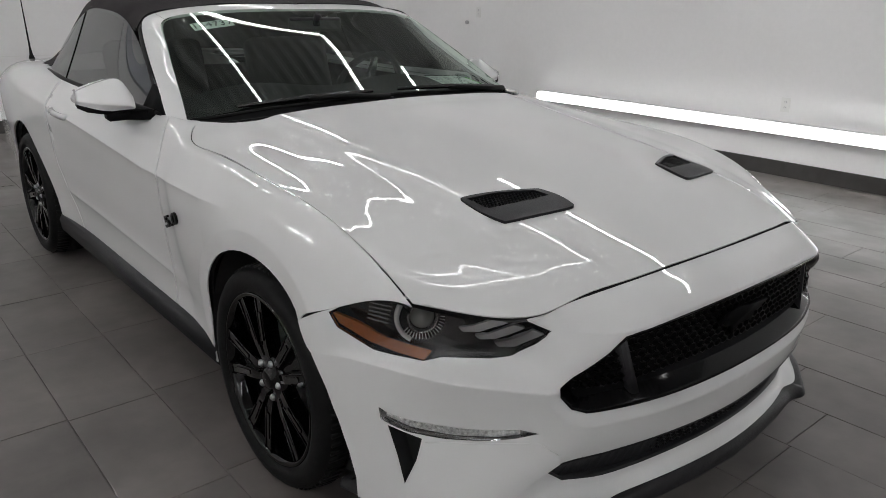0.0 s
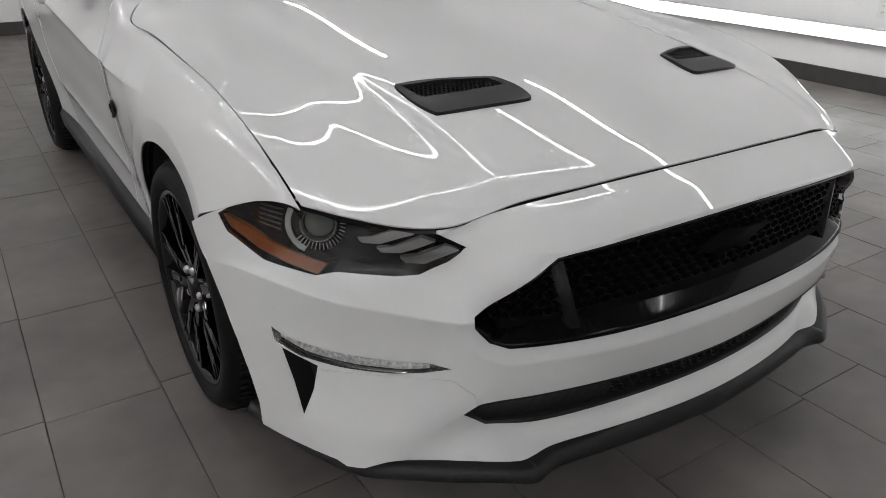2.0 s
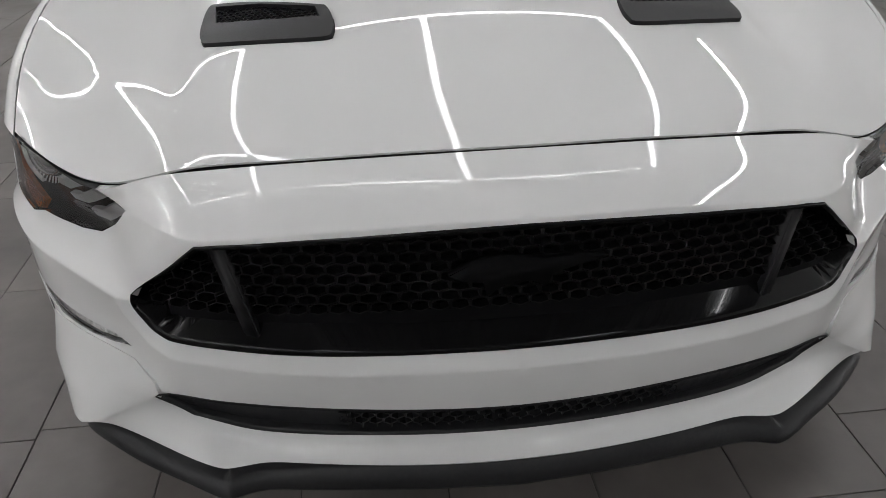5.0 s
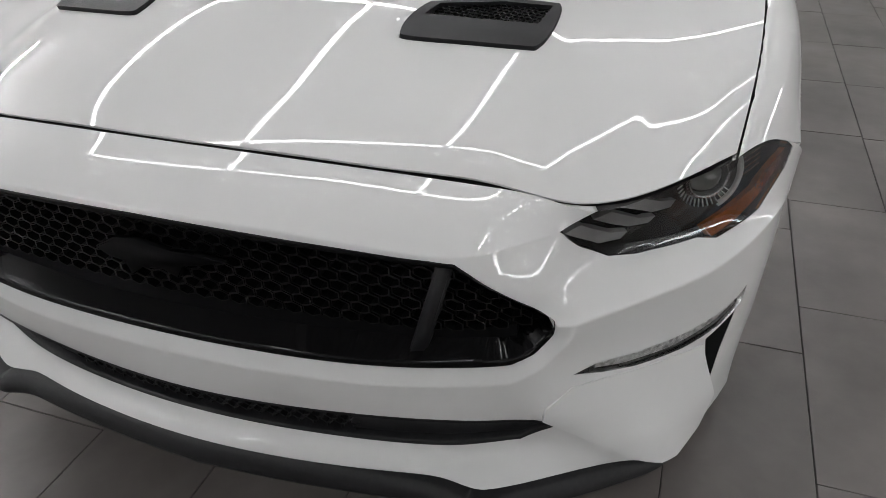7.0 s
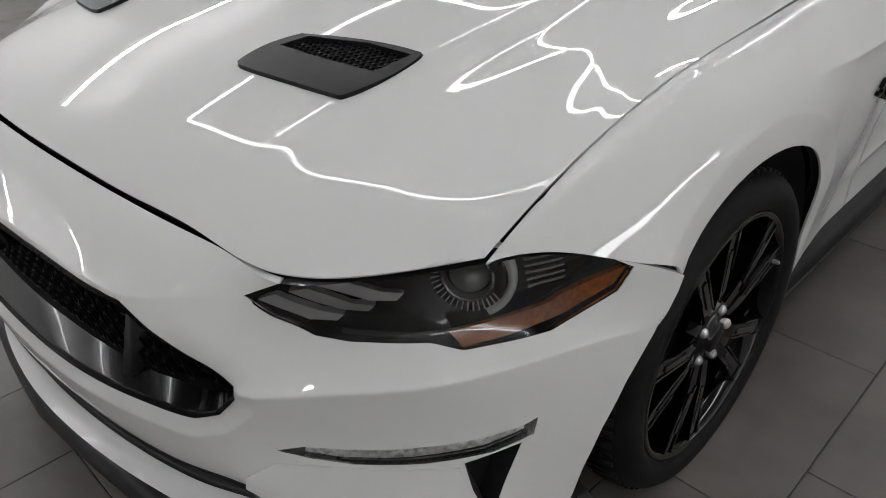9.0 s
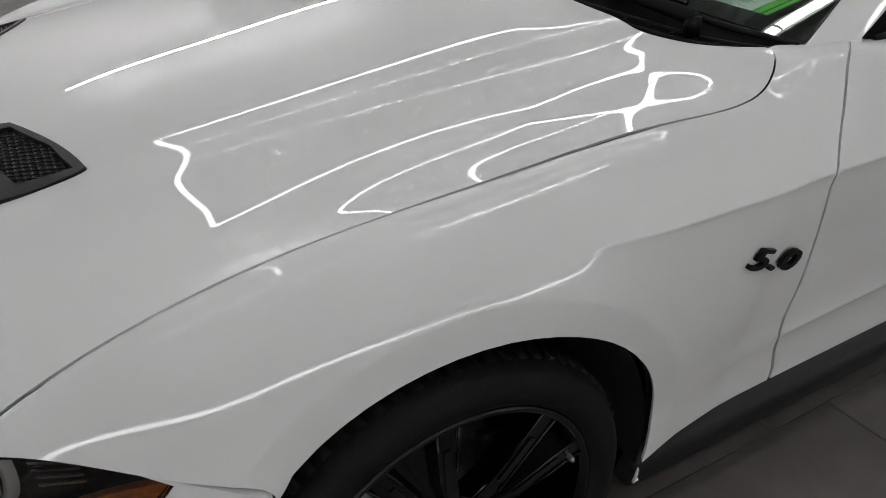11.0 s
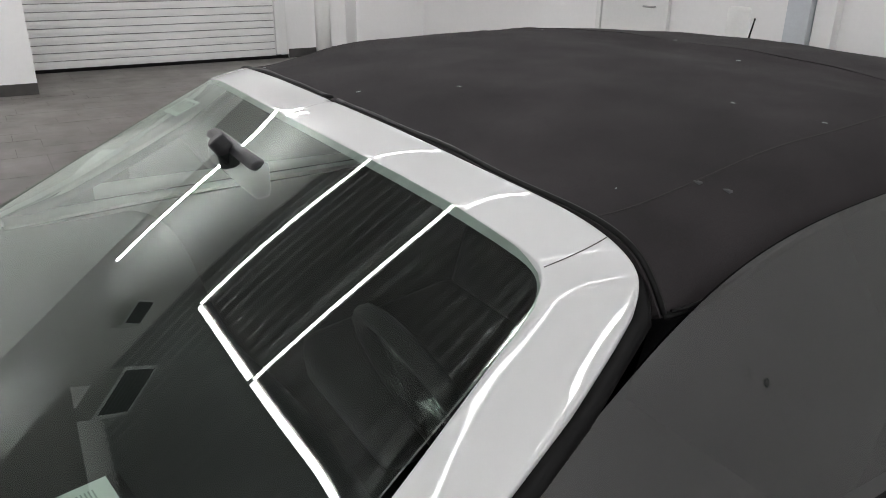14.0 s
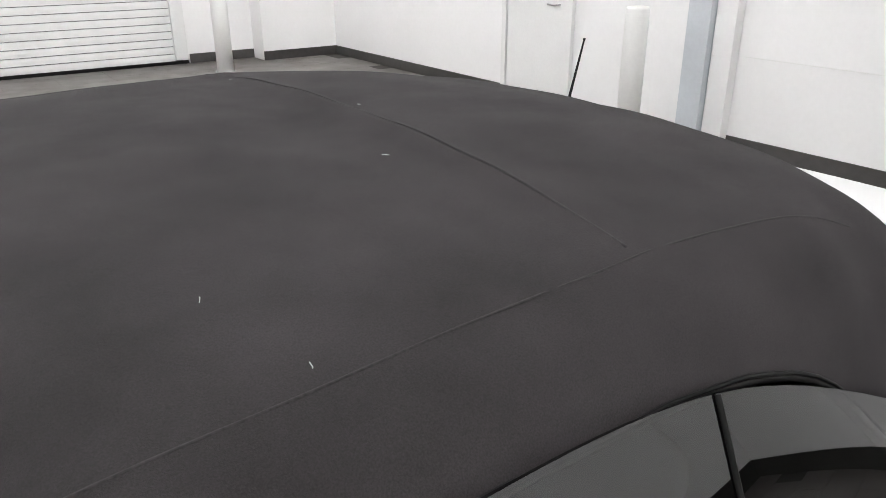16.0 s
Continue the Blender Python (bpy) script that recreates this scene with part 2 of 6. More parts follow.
TW, TL, TX0 = 0.305, 0.638, 0.507
OFFS = {-7: 0.09, -6: 0.08, -5: 0.11, -4: 0.43, 0: 0.34, 1: 0.558, 2: 0.128}
rng = random.Random(4)


def tile_mesh(w, l):
    bm = bmesh.new()
    box(bm, (-w / 2 + 0.0015, -l / 2 + 0.0015, -0.008), (w / 2 - 0.0015, l / 2 - 0.0015, 0), 0.0012)
    me = bpy.data.meshes.new("tile")
    bm.to_mesh(me)
    bm.free()
    me.materials.append(M_TILE)
    return me


TILE = tile_mesh(TW, TL)
far_v, far_f = [], []
near_tiles = 0
for c in range(-36, 14):
    xc = TX0 + (c + 0.5) * TW
    if xc < x0 or xc > XW:
        continue
    off = OFFS.get(c, rng.choice((0.11, 0.325, 0.54, 0.43)))
    for r in range(-16, 12):
        yc = off + (r + 0.5) * TL
        if yc < YF or yc > YR:
            continue
        near = -2.3 < xc < 2.6 and -1.9 < yc < 4.6 and not (abs(xc) < 0.6 and 0 < yc < 3.6)
        if near and near_tiles < 300:
            near_tiles += 1
            ob = new("tile", TILE)
            ob.parent = floor
            ob.location = (xc, yc, rng.uniform(-0.0006, 0.0006))
        else:
            k = len(far_v)
            hw, hl, z = TW / 2 - 0.0015, TL / 2 - 0.0015, rng.uniform(-0.0006, 0.0006)
            far_v += [(xc + sx * hw, yc + sy * hl, zz) for zz in (z, -0.004) for sx, sy in ((-1, -1), (1, -1), (1, 1), (-1, 1))]
            far_f += [(k, k + 1, k + 2, k + 3)] + [(k + i, k + 4 + i, k + 4 + (i + 1) % 4, k + (i + 1) % 4) for i in range(4)]
tiles = raw("tiles", far_v, far_f, M_TILE, floor, smooth=False)
tagged(tiles, "grey porcelain floor tiles farther off", kind="stuff")

for k, (lo, hi) in enumerate((((XW - 0.012, YF, 0), (XW, YR, 0.13)), ((-9.75, YR - 0.012, 0), (XW, YR, 0.13)), ((-8.55, YF, 0), (-8.538, 1.36, 0.13)),
                              ((XG, 4.97, 0), (XG + 0.012, 5.95, 0.13)), ((-9.75, 5.95, 0), (-9.738, YR, 0.13)), ((-8.55, YF, 0), (XW, YF + 0.012, 0.13)))):
    structure(boxed("baseboard", lo, hi, M_BASE, bevel=0.002), "dark grey tile baseboard along the wall", "baseboard")


# light tubes: a round diffuser with end caps and joint rings
def light_tube(a, b, radius, mat, label, group, pieces=2, mount=None, hang=0.05, housing=False):
    a, b = Vector(a), Vector(b)
    thing = group_thing("light_tube", label, "light fixture", group)
    for k in range(pieces):
        p, q = a.lerp(b, k / pieces), a.lerp(b, (k + 1) / pieces)
        d = (q - p).normalized() * 0.006
        bm = bmesh.new()
        tube(bm, [p + d, q - d], radius, 14)
        part("diffuser", bm, mat, thing, "glowing white diffuser")
        bm = bmesh.new()
        tube(bm, [q - d * 1.2, q + d * (0.2 if k == pieces - 1 else 1.2)], radius * 0.93, 14)
        part("joint_ring", bm, M_STEEL, thing)
    if housing:
        # batten added above the tube, unseen, that keeps its light off the ceiling
        bm = bmesh.new()
        side = (b - a).normalized().cross(Vector((0, 0, 1))) * (radius + 0.012)
        prism(bm, [p + Vector((0, 0, radius * 0.25)) for p in (a - side, b - side, b + side, a + side)], (0, 0, radius * 0.75 + 0.012))
        part("housing", bm, M_DOORWHITE, thing, "added white batten that shields the ceiling", smooth=False)
    if mount:
        d, w = Vector(mount), (b - a).normalized()
        for k in range(pieces * 2):
            c = a.lerp(b, (k + 0.5) / (pieces * 2)) + d * radius * 0.9
            bm = bmesh.new()
            tube(bm, [c, c + d * hang], 0.012 if hang < 0.1 else 0.004, 8)
            part("bracket", bm, M_STEEL if hang < 0.1 else M_DOORWHITE, thing)
    return thing


wall_tube = light_tube((XW - 0.075, -3.6, 0.41), (XW - 0.075, 3.85, 0.41), 0.045, M_WALLTUBE, "long glowing white tube on the wall near the floor", "wall tubes", 3, (1, 0, 0))
# channel added behind the tube to keep its glow off the wall
boxed("housing", (XW - 0.078, -3.62, 0.358), (XW - 0.002, 3.87, 0.462), M_DOORWHITE, wall_tube, "added white channel that shields the wall from the tube", bevel=0.003)
ZT = ZC - 0.06
YA, YB = -0.42, 3.05
BAY = (-3.5, -1.68, 0.2, 1.9)
# the bay of the car: four rows joined by cross tubes at both ends
for x in BAY:
    light_tube((x, YA + 0.02, ZT), (x, YB - 0.02, ZT), 0.024, M_TUBE, "long white ceiling light tube", "ceiling tubes", 2, (0, 0, 1), housing=True)
for a, b in zip(BAY[:-1], BAY[1:]):
    for y in (YA, YB):
        light_tube((a + 0.03, y, ZT), (b - 0.03, y, ZT), 0.024, M_TUBE, "white ceiling light tube across the bay", "ceiling tubes", 1, (0, 0, 1), housing=True)
# single rows beside the bay; rows behind and before it are unseen, added fill
for x, a, b, mat in ((-6.7, -0.95, 2.8, M_BAYTUBE), (3.0, -2.6, 2.75, M_FARTUBE), (-6.6, 4.2, 6.6, M_BAYTUBE), (-2.3, 4.2, 6.6, M_FILLTUBE), (1.9, 4.2, 6.6, M_FILLTUBE),
                     (-6.6, -8.5, -3.1, M_FILLTUBE), (-4.4, -8.5, -4.2, M_FILLTUBE), (-1.9, -8.5, -4.2, M_FILLTUBE), (1.9, -8.5, -4.2, M_FILLTUBE)):
    light_tube((x, a, ZT), (x, b, ZT), 0.022, mat, "long white ceiling light tube", "ceiling tubes", 2, (0, 0, 1), 0.05 if x > XD else ZH - ZT, x > XD)

# roll-up door of narrow slats
door = group_thing("roll_up_door", "white roll-up door of narrow horizontal steel slats", "garage door")
for k in range(25):
    z = 0.04 + k * 0.105
    bm = bmesh.new()
    prism(bm, [(XG - 0.02, 1.36, z), (XG + 0.002, 1.36, z + 0.006), (XG + 0.006, 1.36, z + 0.05), (XG + 0.002, 1.36, z + 0.096), (XG - 0.02, 1.36, z + 0.1)], (0, 3.4, 0))
    part("slat", bm, M_DOORWHITE, door, smooth=False)
boxed("guide_rail", (XG - 0.03, 4.76, 0.06), (XG + 0.05, 4.94, 2.6), M_DOORWHITE, door, bevel=0.006)
boxed("guide_rail", (XG - 0.03, 1.30, 0.06), (XG + 0.05, 1.37, 2.6), M_DOORWHITE, door, bevel=0.006)
boxed("bottom_seal", (XG - 0.02, 1.36, 0.0), (XG + 0.02, 4.95, 0.045), M_TRIM, door)
boxed("lift_cord", (XG + 0.05, 4.86, 0.9), (XG + 0.06, 4.875, 2.0), M_TRIM, door, "black hanging cord")


def bollard(x, y, h, r, label):
    thing = group_thing("bollard", label, "bollard", "guard posts")
    bm = bmesh.new()
    tube(bm, [(x, y, 0), (x, y, h - 0.02), (x, y, h), (x, y, h + 0.005)], [r, r, r * 0.9, r * 0.4], 24)
    part("post", bm, M_WHITEPL, thing)
    bm = bmesh.new()
    tube(bm, [(x, y, 0), (x, y, 0.012)], r * 1.25, 24)
    part("base_plate", bm, M_STEEL, thing)


bollard(-9.1, 5.12, 1.15, 0.11, "white steel guard post before the roll-up door")
bollard(-3.15, 6.45, 1.17, 0.095, "white steel guard post before the rear wall")

# personnel door, switches and panel seams on the rear wall
pd = structure(group_thing("door_1", "white steel door in the rear wall, shut", "door"), "white steel door in the rear wall, shut", "door")
boxed("leaf", (-5.55, YR - 0.03, 0.01), (-4.62, YR - 0.004, 2.08), M_DOORWHITE, pd, bevel=0.004)
for lo, hi in (((-5.63, YR - 0.05, 0), (-5.56, YR - 0.002, 2.15)), ((-4.61, YR - 0.05, 0), (-4.54, YR - 0.002, 2.15)), ((-5.63, YR - 0.05, 2.09), (-4.54, YR - 0.002, 2.15))):
    boxed("jamb", lo, hi, M_DOORWHITE, pd, bevel=0.003)
bm = bmesh.new()
tube(bm, [(-4.74, YR - 0.03, 1.05), (-4.74, YR - 0.09, 1.05)], 0.012, 10)
tube(bm, [(-4.74, YR - 0.085, 1.05), (-4.86, YR - 0.085, 1.05)], 0.011, 10)
part("door_handle", bm, M_STEEL, pd, "steel lever handle")
post = structure(boxed("trim", (-3.08, YR - 0.16, 0), (-2.86, YR - 0.001, ZC), M_GREYWALL), "pale grey column strip on the rear wall", "trim")
post.data.materials[0] = material("pale_grey_paint", (0.52, 0.55, 0.58), rough=0.5, grain=0.03, stain=0.05)
structure(boxed("trim", (-2.85, YR - 0.1, 0), (-2.66, YR - 0.001, ZC), M_WALL, bevel=0.004), "white corner strip beside the column", "trim")
for z in (0.78, 2.0):
    structure(boxed("trim", (-2.6, YR - 0.006, z), (XW, YR - 0.001, z + 0.006), M_WHITEPL), "thin white panel joint strip", "trim")


def wall_plate(p, facing, label, holes):
    """An electric cover plate; facing is the axis that it looks along."""
    thing = group_thing("wall_plate", label, "outlet")
    x, y, z = p
    u = Vector((0, 1, 0)) if facing == "x" else Vector((1, 0, 0))
    n = Vector((-1, 0, 0)) if facing == "x" else Vector((0, -1, 0))

    def slab(name, cu, cz, w, h, d0, d1, mat):
        c = Vector(p) + u * cu + Vector((0, 0, cz))
        bm = bmesh.new()
        prism(bm, [c + n * d0 + u * (s * w / 2) + Vector((0, 0, t * h / 2)) for s, t in ((-1, -1), (1, -1), (1, 1), (-1, 1))], n * (d1 - d0))
        part(name, bm, mat, thing, smooth=False)
    slab("plate", 0, 0, 0.075, 0.118, 0.0, 0.006, M_WHITEPL)
    for k in range(holes):
        cz = 0.022 * (1 if k == 0 else -1) if holes > 1 else 0
        slab("socket", 0, cz, 0.034, 0.03, 0.006, 0.0075, M_DOORWHITE)
        for s in (-1, 1):
            slab("slot", 0.007 * s, cz + 0.003, 0.0035, 0.009, 0.0075, 0.0079, M_TRIM)
    return thing


wall_plate((XW - 0.001, 1.12, 0.60), "x", "white duplex wall outlet above the light tube", 2)
wall_plate((XW - 0.001, 4.95, 1.26), "x", "white wall switch plate", 2)
wall_plate((-3.62, YR - 0.001, 1.27), "y", "white switch plate on the rear wall", 1)
wall_plate((-3.50, YR - 0.001, 1.27), "y", "white switch plate on the rear wall", 1)
bm = bmesh.new()
tube(bm, [(XW, 5.14, 1.14), (XW - 0.03, 5.14, 1.14), (XW - 0.035, 5.14, 1.14)], [0.022, 0.022, 0.012], 16)
tagged(part("door_stop", bm, M_STEEL), "small round steel bumper on the wall", "wall bumper")

# wall sign of raised letters, kept as plain bars
sign = group_thing("wall_sign", "large dark grey raised sign letters on the white wall", "sign")


def sign_bar(y, z, w, h, name="letter_bar"):
    boxed(name, (XW - 0.03, y - w / 2, z - h / 2), (XW - 0.001, y + w / 2, z + h / 2), M_SIGN, sign, bevel=0.004)


for k in range(11):
    for e in (-1, 1):
        sign_bar(3.10 - k * 0.34 + e * 0.085, 3.40, 0.065, 0.58)
    sign_bar(3.10 - k * 0.34, 3.40 + (0.25, -0.02, -0.24)[k % 3], 0.11, 0.085)
for z, h in ((2.75, 0.17), (2.40, 0.15)):
    for k in range(23):
        sign_bar(3.25 - k * 0.165 + 0.04, z, 0.035, h)
        sign_bar(3.25 - k * 0.165 - 0.04, z, 0.035, h if k % 4 else h * 0.55)
        sign_bar(3.25 - k * 0.165, z + (0.38 if k % 2 else -0.38) * h, 0.05, 0.035)

# gas unit heaters hung under the ceiling
def unit_heater(x, y, z, yaw, k=1.0):
    thing = group_thing("unit_heater", "white box heater with a dark louvred front, hung from the ceiling", "heater", "hung heaters")
    m = pose(x, y, z, 0, 0, yaw)

    def put(name, lo, hi, mat, bevel=0.0):
        ob = boxed(name, [c * k for c in lo], [c * k for c in hi], mat, thing, bevel=bevel)
        ob.data.transform(m)
    put("casing", (-0.4, -0.35, -0.3), (0.4, 0.35, 0.3), M_DOORWHITE, 0.01)
    put("front_frame", (-0.34, 0.35, -0.24), (0.34, 0.365, 0.24), M_DARK)
    for j in range(7):
        put("louvre", (-0.33, 0.36, -0.22 + j * 0.066), (0.33, 0.385, -0.205 + j * 0.066), M_PLASTIC)
    for sx in (-1, 1):
        put("hanger_rod", (sx * 0.36 - 0.008, -0.008, 0.3), (sx * 0.36 + 0.008, 0.008, (ZC + 0.01 - z) / k), M_DOORWHITE)


unit_heater(-2.9, -1.1, 3.5, -57, 0.58)
unit_heater(-3.6, -0.6, 3.35, -57, 0.32)

# ---------------------------------------------------------------- car: lofted surfaces
from mathutils.geometry import delaunay_2d_cdt


def spline_weights(n, t):
    """Weights of a natural cubic spline over n evenly spaced points at the places t."""
    a = np.zeros((n, n))
    r = np.zeros((n, n))
    a[0, 0] = a[-1, -1] = 1
    for i in range(1, n - 1):
        a[i, i - 1:i + 2] = (1, 4, 1)
        r[i, i - 1:i + 2] = (6, -12, 6)
    m = np.linalg.solve(a, r)
    t = np.clip(np.asarray(t, float), 0, n - 1)
    i = np.minimum(t.astype(int), n - 2)
    f = t - i
    e = np.eye(n)
    g = 1 - f
    return (e[i] * g[:, None] + e[i + 1] * f[:, None] + m[i] * ((g ** 3 - g) / 6)[:, None] + m[i + 1] * ((f ** 3 - f) / 6)[:, None])


class Loft:
    """A smooth sheet through rows of points; u runs along a row, v from row to row."""

    def __init__(self, *rows, extra=None, folds=()):
        self.p = np.array(rows, float)
        self.extra = extra
        self.folds = folds
        self.even = bool((np.abs(self.p[:, 0, 0]) < 1e-9).all())  # a half that goes on as its own mirror image

    def row_weights(self, t):
        """Weights along v; at a fold the sheet bends sharply, each stretch between folds is smooth."""
        n = len(self.p)
        if not self.folds:
            return spline_weights(n, t)
        t = np.clip(np.asarray(t, float), 0, n - 1)
        out = np.zeros((len(t), n))
        ends = [0, *self.folds, n - 1]
        for a, b in zip(ends[:-1], ends[1:]):
            m = (t >= a) & (t <= b)
            if m.any():
                w = spline_weights(b - a + 1, t[m] - a) if b - a > 1 else np.stack([b - t[m], t[m] - a], 1)
                out[m] = 0
                out[np.ix_(m, range(a, b + 1))] = w
        return out

    def at(self, uv):
        uv = np.atleast_2d(np.asarray(uv, float))
        rows, cols, _ = self.p.shape
        wv = self.row_weights(uv[:, 1] * (rows - 1))
        if self.even:
            w = spline_weights(2 * cols - 1, (uv[:, 0] + 1) * (cols - 1))
            wu, wx = w[:, cols - 1:].copy(), w[:, cols - 1:].copy()
            wu[:, 1:] += w[:, cols - 2::-1]
            wx[:, 1:] -= w[:, cols - 2::-1]
            q = np.concatenate([np.einsum("nr,rck,nc->nk", wv, self.p[:, :, :1], wx), np.einsum("nr,rck,nc->nk", wv, self.p[:, :, 1:], wu)], 1)
        else:
            q = np.einsum("nr,rck,nc->nk", wv, self.p, spline_weights(cols, uv[:, 0] * (cols - 1)))
        return self.extra(q) if self.extra else q

    def normal(self, uv):
        uv = np.atleast_2d(np.asarray(uv, float))
        e = 2e-3
        lo, hi = np.clip(uv - e, (-1 if self.even else 0, 0), 1), np.clip(uv + e, 0, 1)
        du = self.at(np.stack([hi[:, 0], uv[:, 1]], 1)) - self.at(np.stack([lo[:, 0], uv[:, 1]], 1))
        dv = self.at(np.stack([uv[:, 0], hi[:, 1]], 1)) - self.at(np.stack([uv[:, 0], lo[:, 1]], 1))
        n = np.cross(du, dv)
        return n / (np.linalg.norm(n, axis=1, keepdims=True) + 1e-12)

    def find(self, pts, axes=(0, 1, 2), steps=120):
        """The places (u, v) nearest to points, by the given axes."""
        g = np.stack(np.meshgrid(np.linspace(0, 1, steps), np.linspace(0, 1, steps)), -1).reshape(-1, 2)
        q = self.at(g)[:, axes]
        out = []
        for p in np.atleast_2d(np.asarray(pts, float)):
            best = g[((q - p[list(axes)]) ** 2).sum(1).argmin()]
            size = 1 / steps
            for _ in range(4):
                d = np.stack(np.meshgrid(np.linspace(-1, 1, 9), np.linspace(-1, 1, 9)), -1).reshape(-1, 2) * size
                c = np.clip(best + d, 0, 1)
                best = c[((self.at(c)[:, axes] - p[list(axes)]) ** 2).sum(1).argmin()]
                size /= 4
            out.append(best)
        return np.array(out)


def smooth_loop(pts, n=8, sharp=()):
    """A closed loop through points by Catmull-Rom, with corners kept where named."""
    pts = [np.asarray(p, float) for p in pts]
    out = []
    k = len(pts)
    for i in range(k):
        p0, p1, p2, p3 = pts[i - 1], pts[i], pts[(i + 1) % k], pts[(i + 2) % k]
        if i in sharp:
            p0 = p1
        if (i + 1) % k in sharp:
            p3 = p2
        for j in range(n):
            t = j / n
            out.append(0.5 * (2 * p1 + (p2 - p0) * t + (2 * p0 - 5 * p1 + 4 * p2 - p3) * t * t + (3 * p1 - p0 - 3 * p2 + p3) * t ** 3))
    return np.array(out)


def spread(loop, step):
    out = []
    for a, b in zip(loop, np.roll(loop, -1, 0)):
        n = max(1, int(np.linalg.norm(b - a) / step))
        out += [a + (b - a) * j / n for j in range(n)]
    return np.array(out)


def inside(p, loop):
    x, y = p[:, 0][:, None], p[:, 1][:, None]
    x0, y0 = loop[:, 0], loop[:, 1]
    x1, y1 = np.roll(x0, -1), np.roll(y0, -1)
    hit = ((y0 > y) != (y1 > y)) & (x < (x1 - x0) * (y - y0) / (y1 - y0 + 1e-15) + x0)
    return hit.sum(1) % 2 == 1


def gap_to(p, loop):
    a, b = loop, np.roll(loop, -1, 0)
    ab = b - a
    t = np.clip(((p[:, None] - a) * ab).sum(2) / ((ab ** 2).sum(1) + 1e-15), 0, 1)
    return np.linalg.norm(p[:, None] - a - t[..., None] * ab, axis=2).min(1)


def sheet(loft, outer, holes=(), step=0.016, size=(1.0, 1.0), lift=0.0, rim=0.010, flip=False, lines=()):
    """Points and triangles of a lofted sheet trimmed by loops in (u, v), with a turned-in rim. size: metres along u and v."""
    s = np.array(size)
    loops = [spread(np.asarray(l) * s, step) for l in (outer, *holes)]
    lo, hi = loops[0].min(0), loops[0].max(0)
    nx, ny = (np.maximum(2, ((hi - lo) / step).astype(int)))
    g = np.stack(np.meshgrid(np.linspace(lo[0], hi[0], nx), np.linspace(lo[1], hi[1], ny)), -1).reshape(-1, 2)
    keep = inside(g, loops[0])
    for l in loops[1:]:
        keep &= ~inside(g, l)
    for l in loops:
        keep &= gap_to(g, l) > step * 0.55
    g = g[keep]
    # rows of points close along the creases keep them sharp
    for line in lines:
        c = np.asarray(line, float) * s
        d = np.gradient(c, axis=0)
        d = np.stack([-d[:, 1], d[:, 0]], 1) / (np.linalg.norm(d, axis=1, keepdims=True) + 1e-12)
        rows = np.vstack([c + d * o for o in (-0.012, -0.005, -0.0015, 0.0015, 0.005, 0.012)])
        far = np.concatenate([((g[k:k + 2000, None] - c[None]) ** 2).sum(2).min(1) > 0.016 ** 2 for k in range(0, len(g), 2000)]) if len(g) else np.zeros(0, bool)
        g = g[far]
        ok = inside(rows, loops[0])
        for l in loops[1:]:
            ok &= ~inside(rows, l)
        for l in loops:
            ok &= gap_to(rows, l) > 0.004
        g = np.vstack([g, rows[ok]])
    pts, edges = [], []
    for l in loops:
        k = len(pts)
        pts += list(l)
        edges += [(k + i, k + (i + 1) % len(l)) for i in range(len(l))]
    nb = len(pts)
    pts = np.array(pts + list(g))
    v, e, f, *_ = delaunay_2d_cdt([Vector(p) for p in pts], edges, [], 0, 1e-7)
    v = np.array([tuple(p) for p in v])
    tri = np.array(f)
    c = v[tri].mean(1)
    ok = inside(c, loops[0])
    for l in loops[1:]:
        ok &= ~inside(c, l)
    tri = tri[ok]
    uv = v / s
    q, nrm = loft.at(uv), loft.normal(uv)
    if flip:
        nrm, tri = -nrm, tri[:, ::-1]
    q = q + nrm * (lift(q)[:, None] if callable(lift) else lift)
    verts, faces = list(q), [tuple(t) for t in tri]
    if rim:
        count = {}
        for t in faces:
            for a, b in ((t[0], t[1]), (t[1], t[2]), (t[2], t[0])):
                count[(a, b)] = 1
        border = [(a, b) for a, b in count if (b, a) not in count]
        used = {}
        for a, b in border:
            for k in (a, b):
                if k not in used:
                    used[k] = len(verts)
                    verts += [q[k], q[k] - nrm[k] * rim]
            faces.append((used[b], used[a], used[a] + 1, used[b] + 1))
    return verts, faces


def mirrored(verts, faces):
    return [(-v[0], v[1], v[2]) for v in verts], [tuple(reversed(f)) for f in faces]


def both(name, geo, mat, parent, label=""):
    """The same part on both sides of the car."""
    a = raw(name, *geo, mat, parent, label)
    b = raw(name, *mirrored(*geo), mat, parent, label)
    return a, b


def whole(geo):
    """One mesh from a half and its mirror image, joined along the middle."""
    v, f = geo
    n = len(v)
    mid = [abs(p[0]) < 2e-5 for p in v]
    f = [q for q in f if not all(mid[k] for k in q)]
    mv, mf = mirrored(v, f)
    return list(v) + mv, list(f) + [tuple(k if mid[k] else k + n for k in q) for q in mf]


car = group_thing("convertible_car", "white two-door convertible with a closed black soft top", "car")

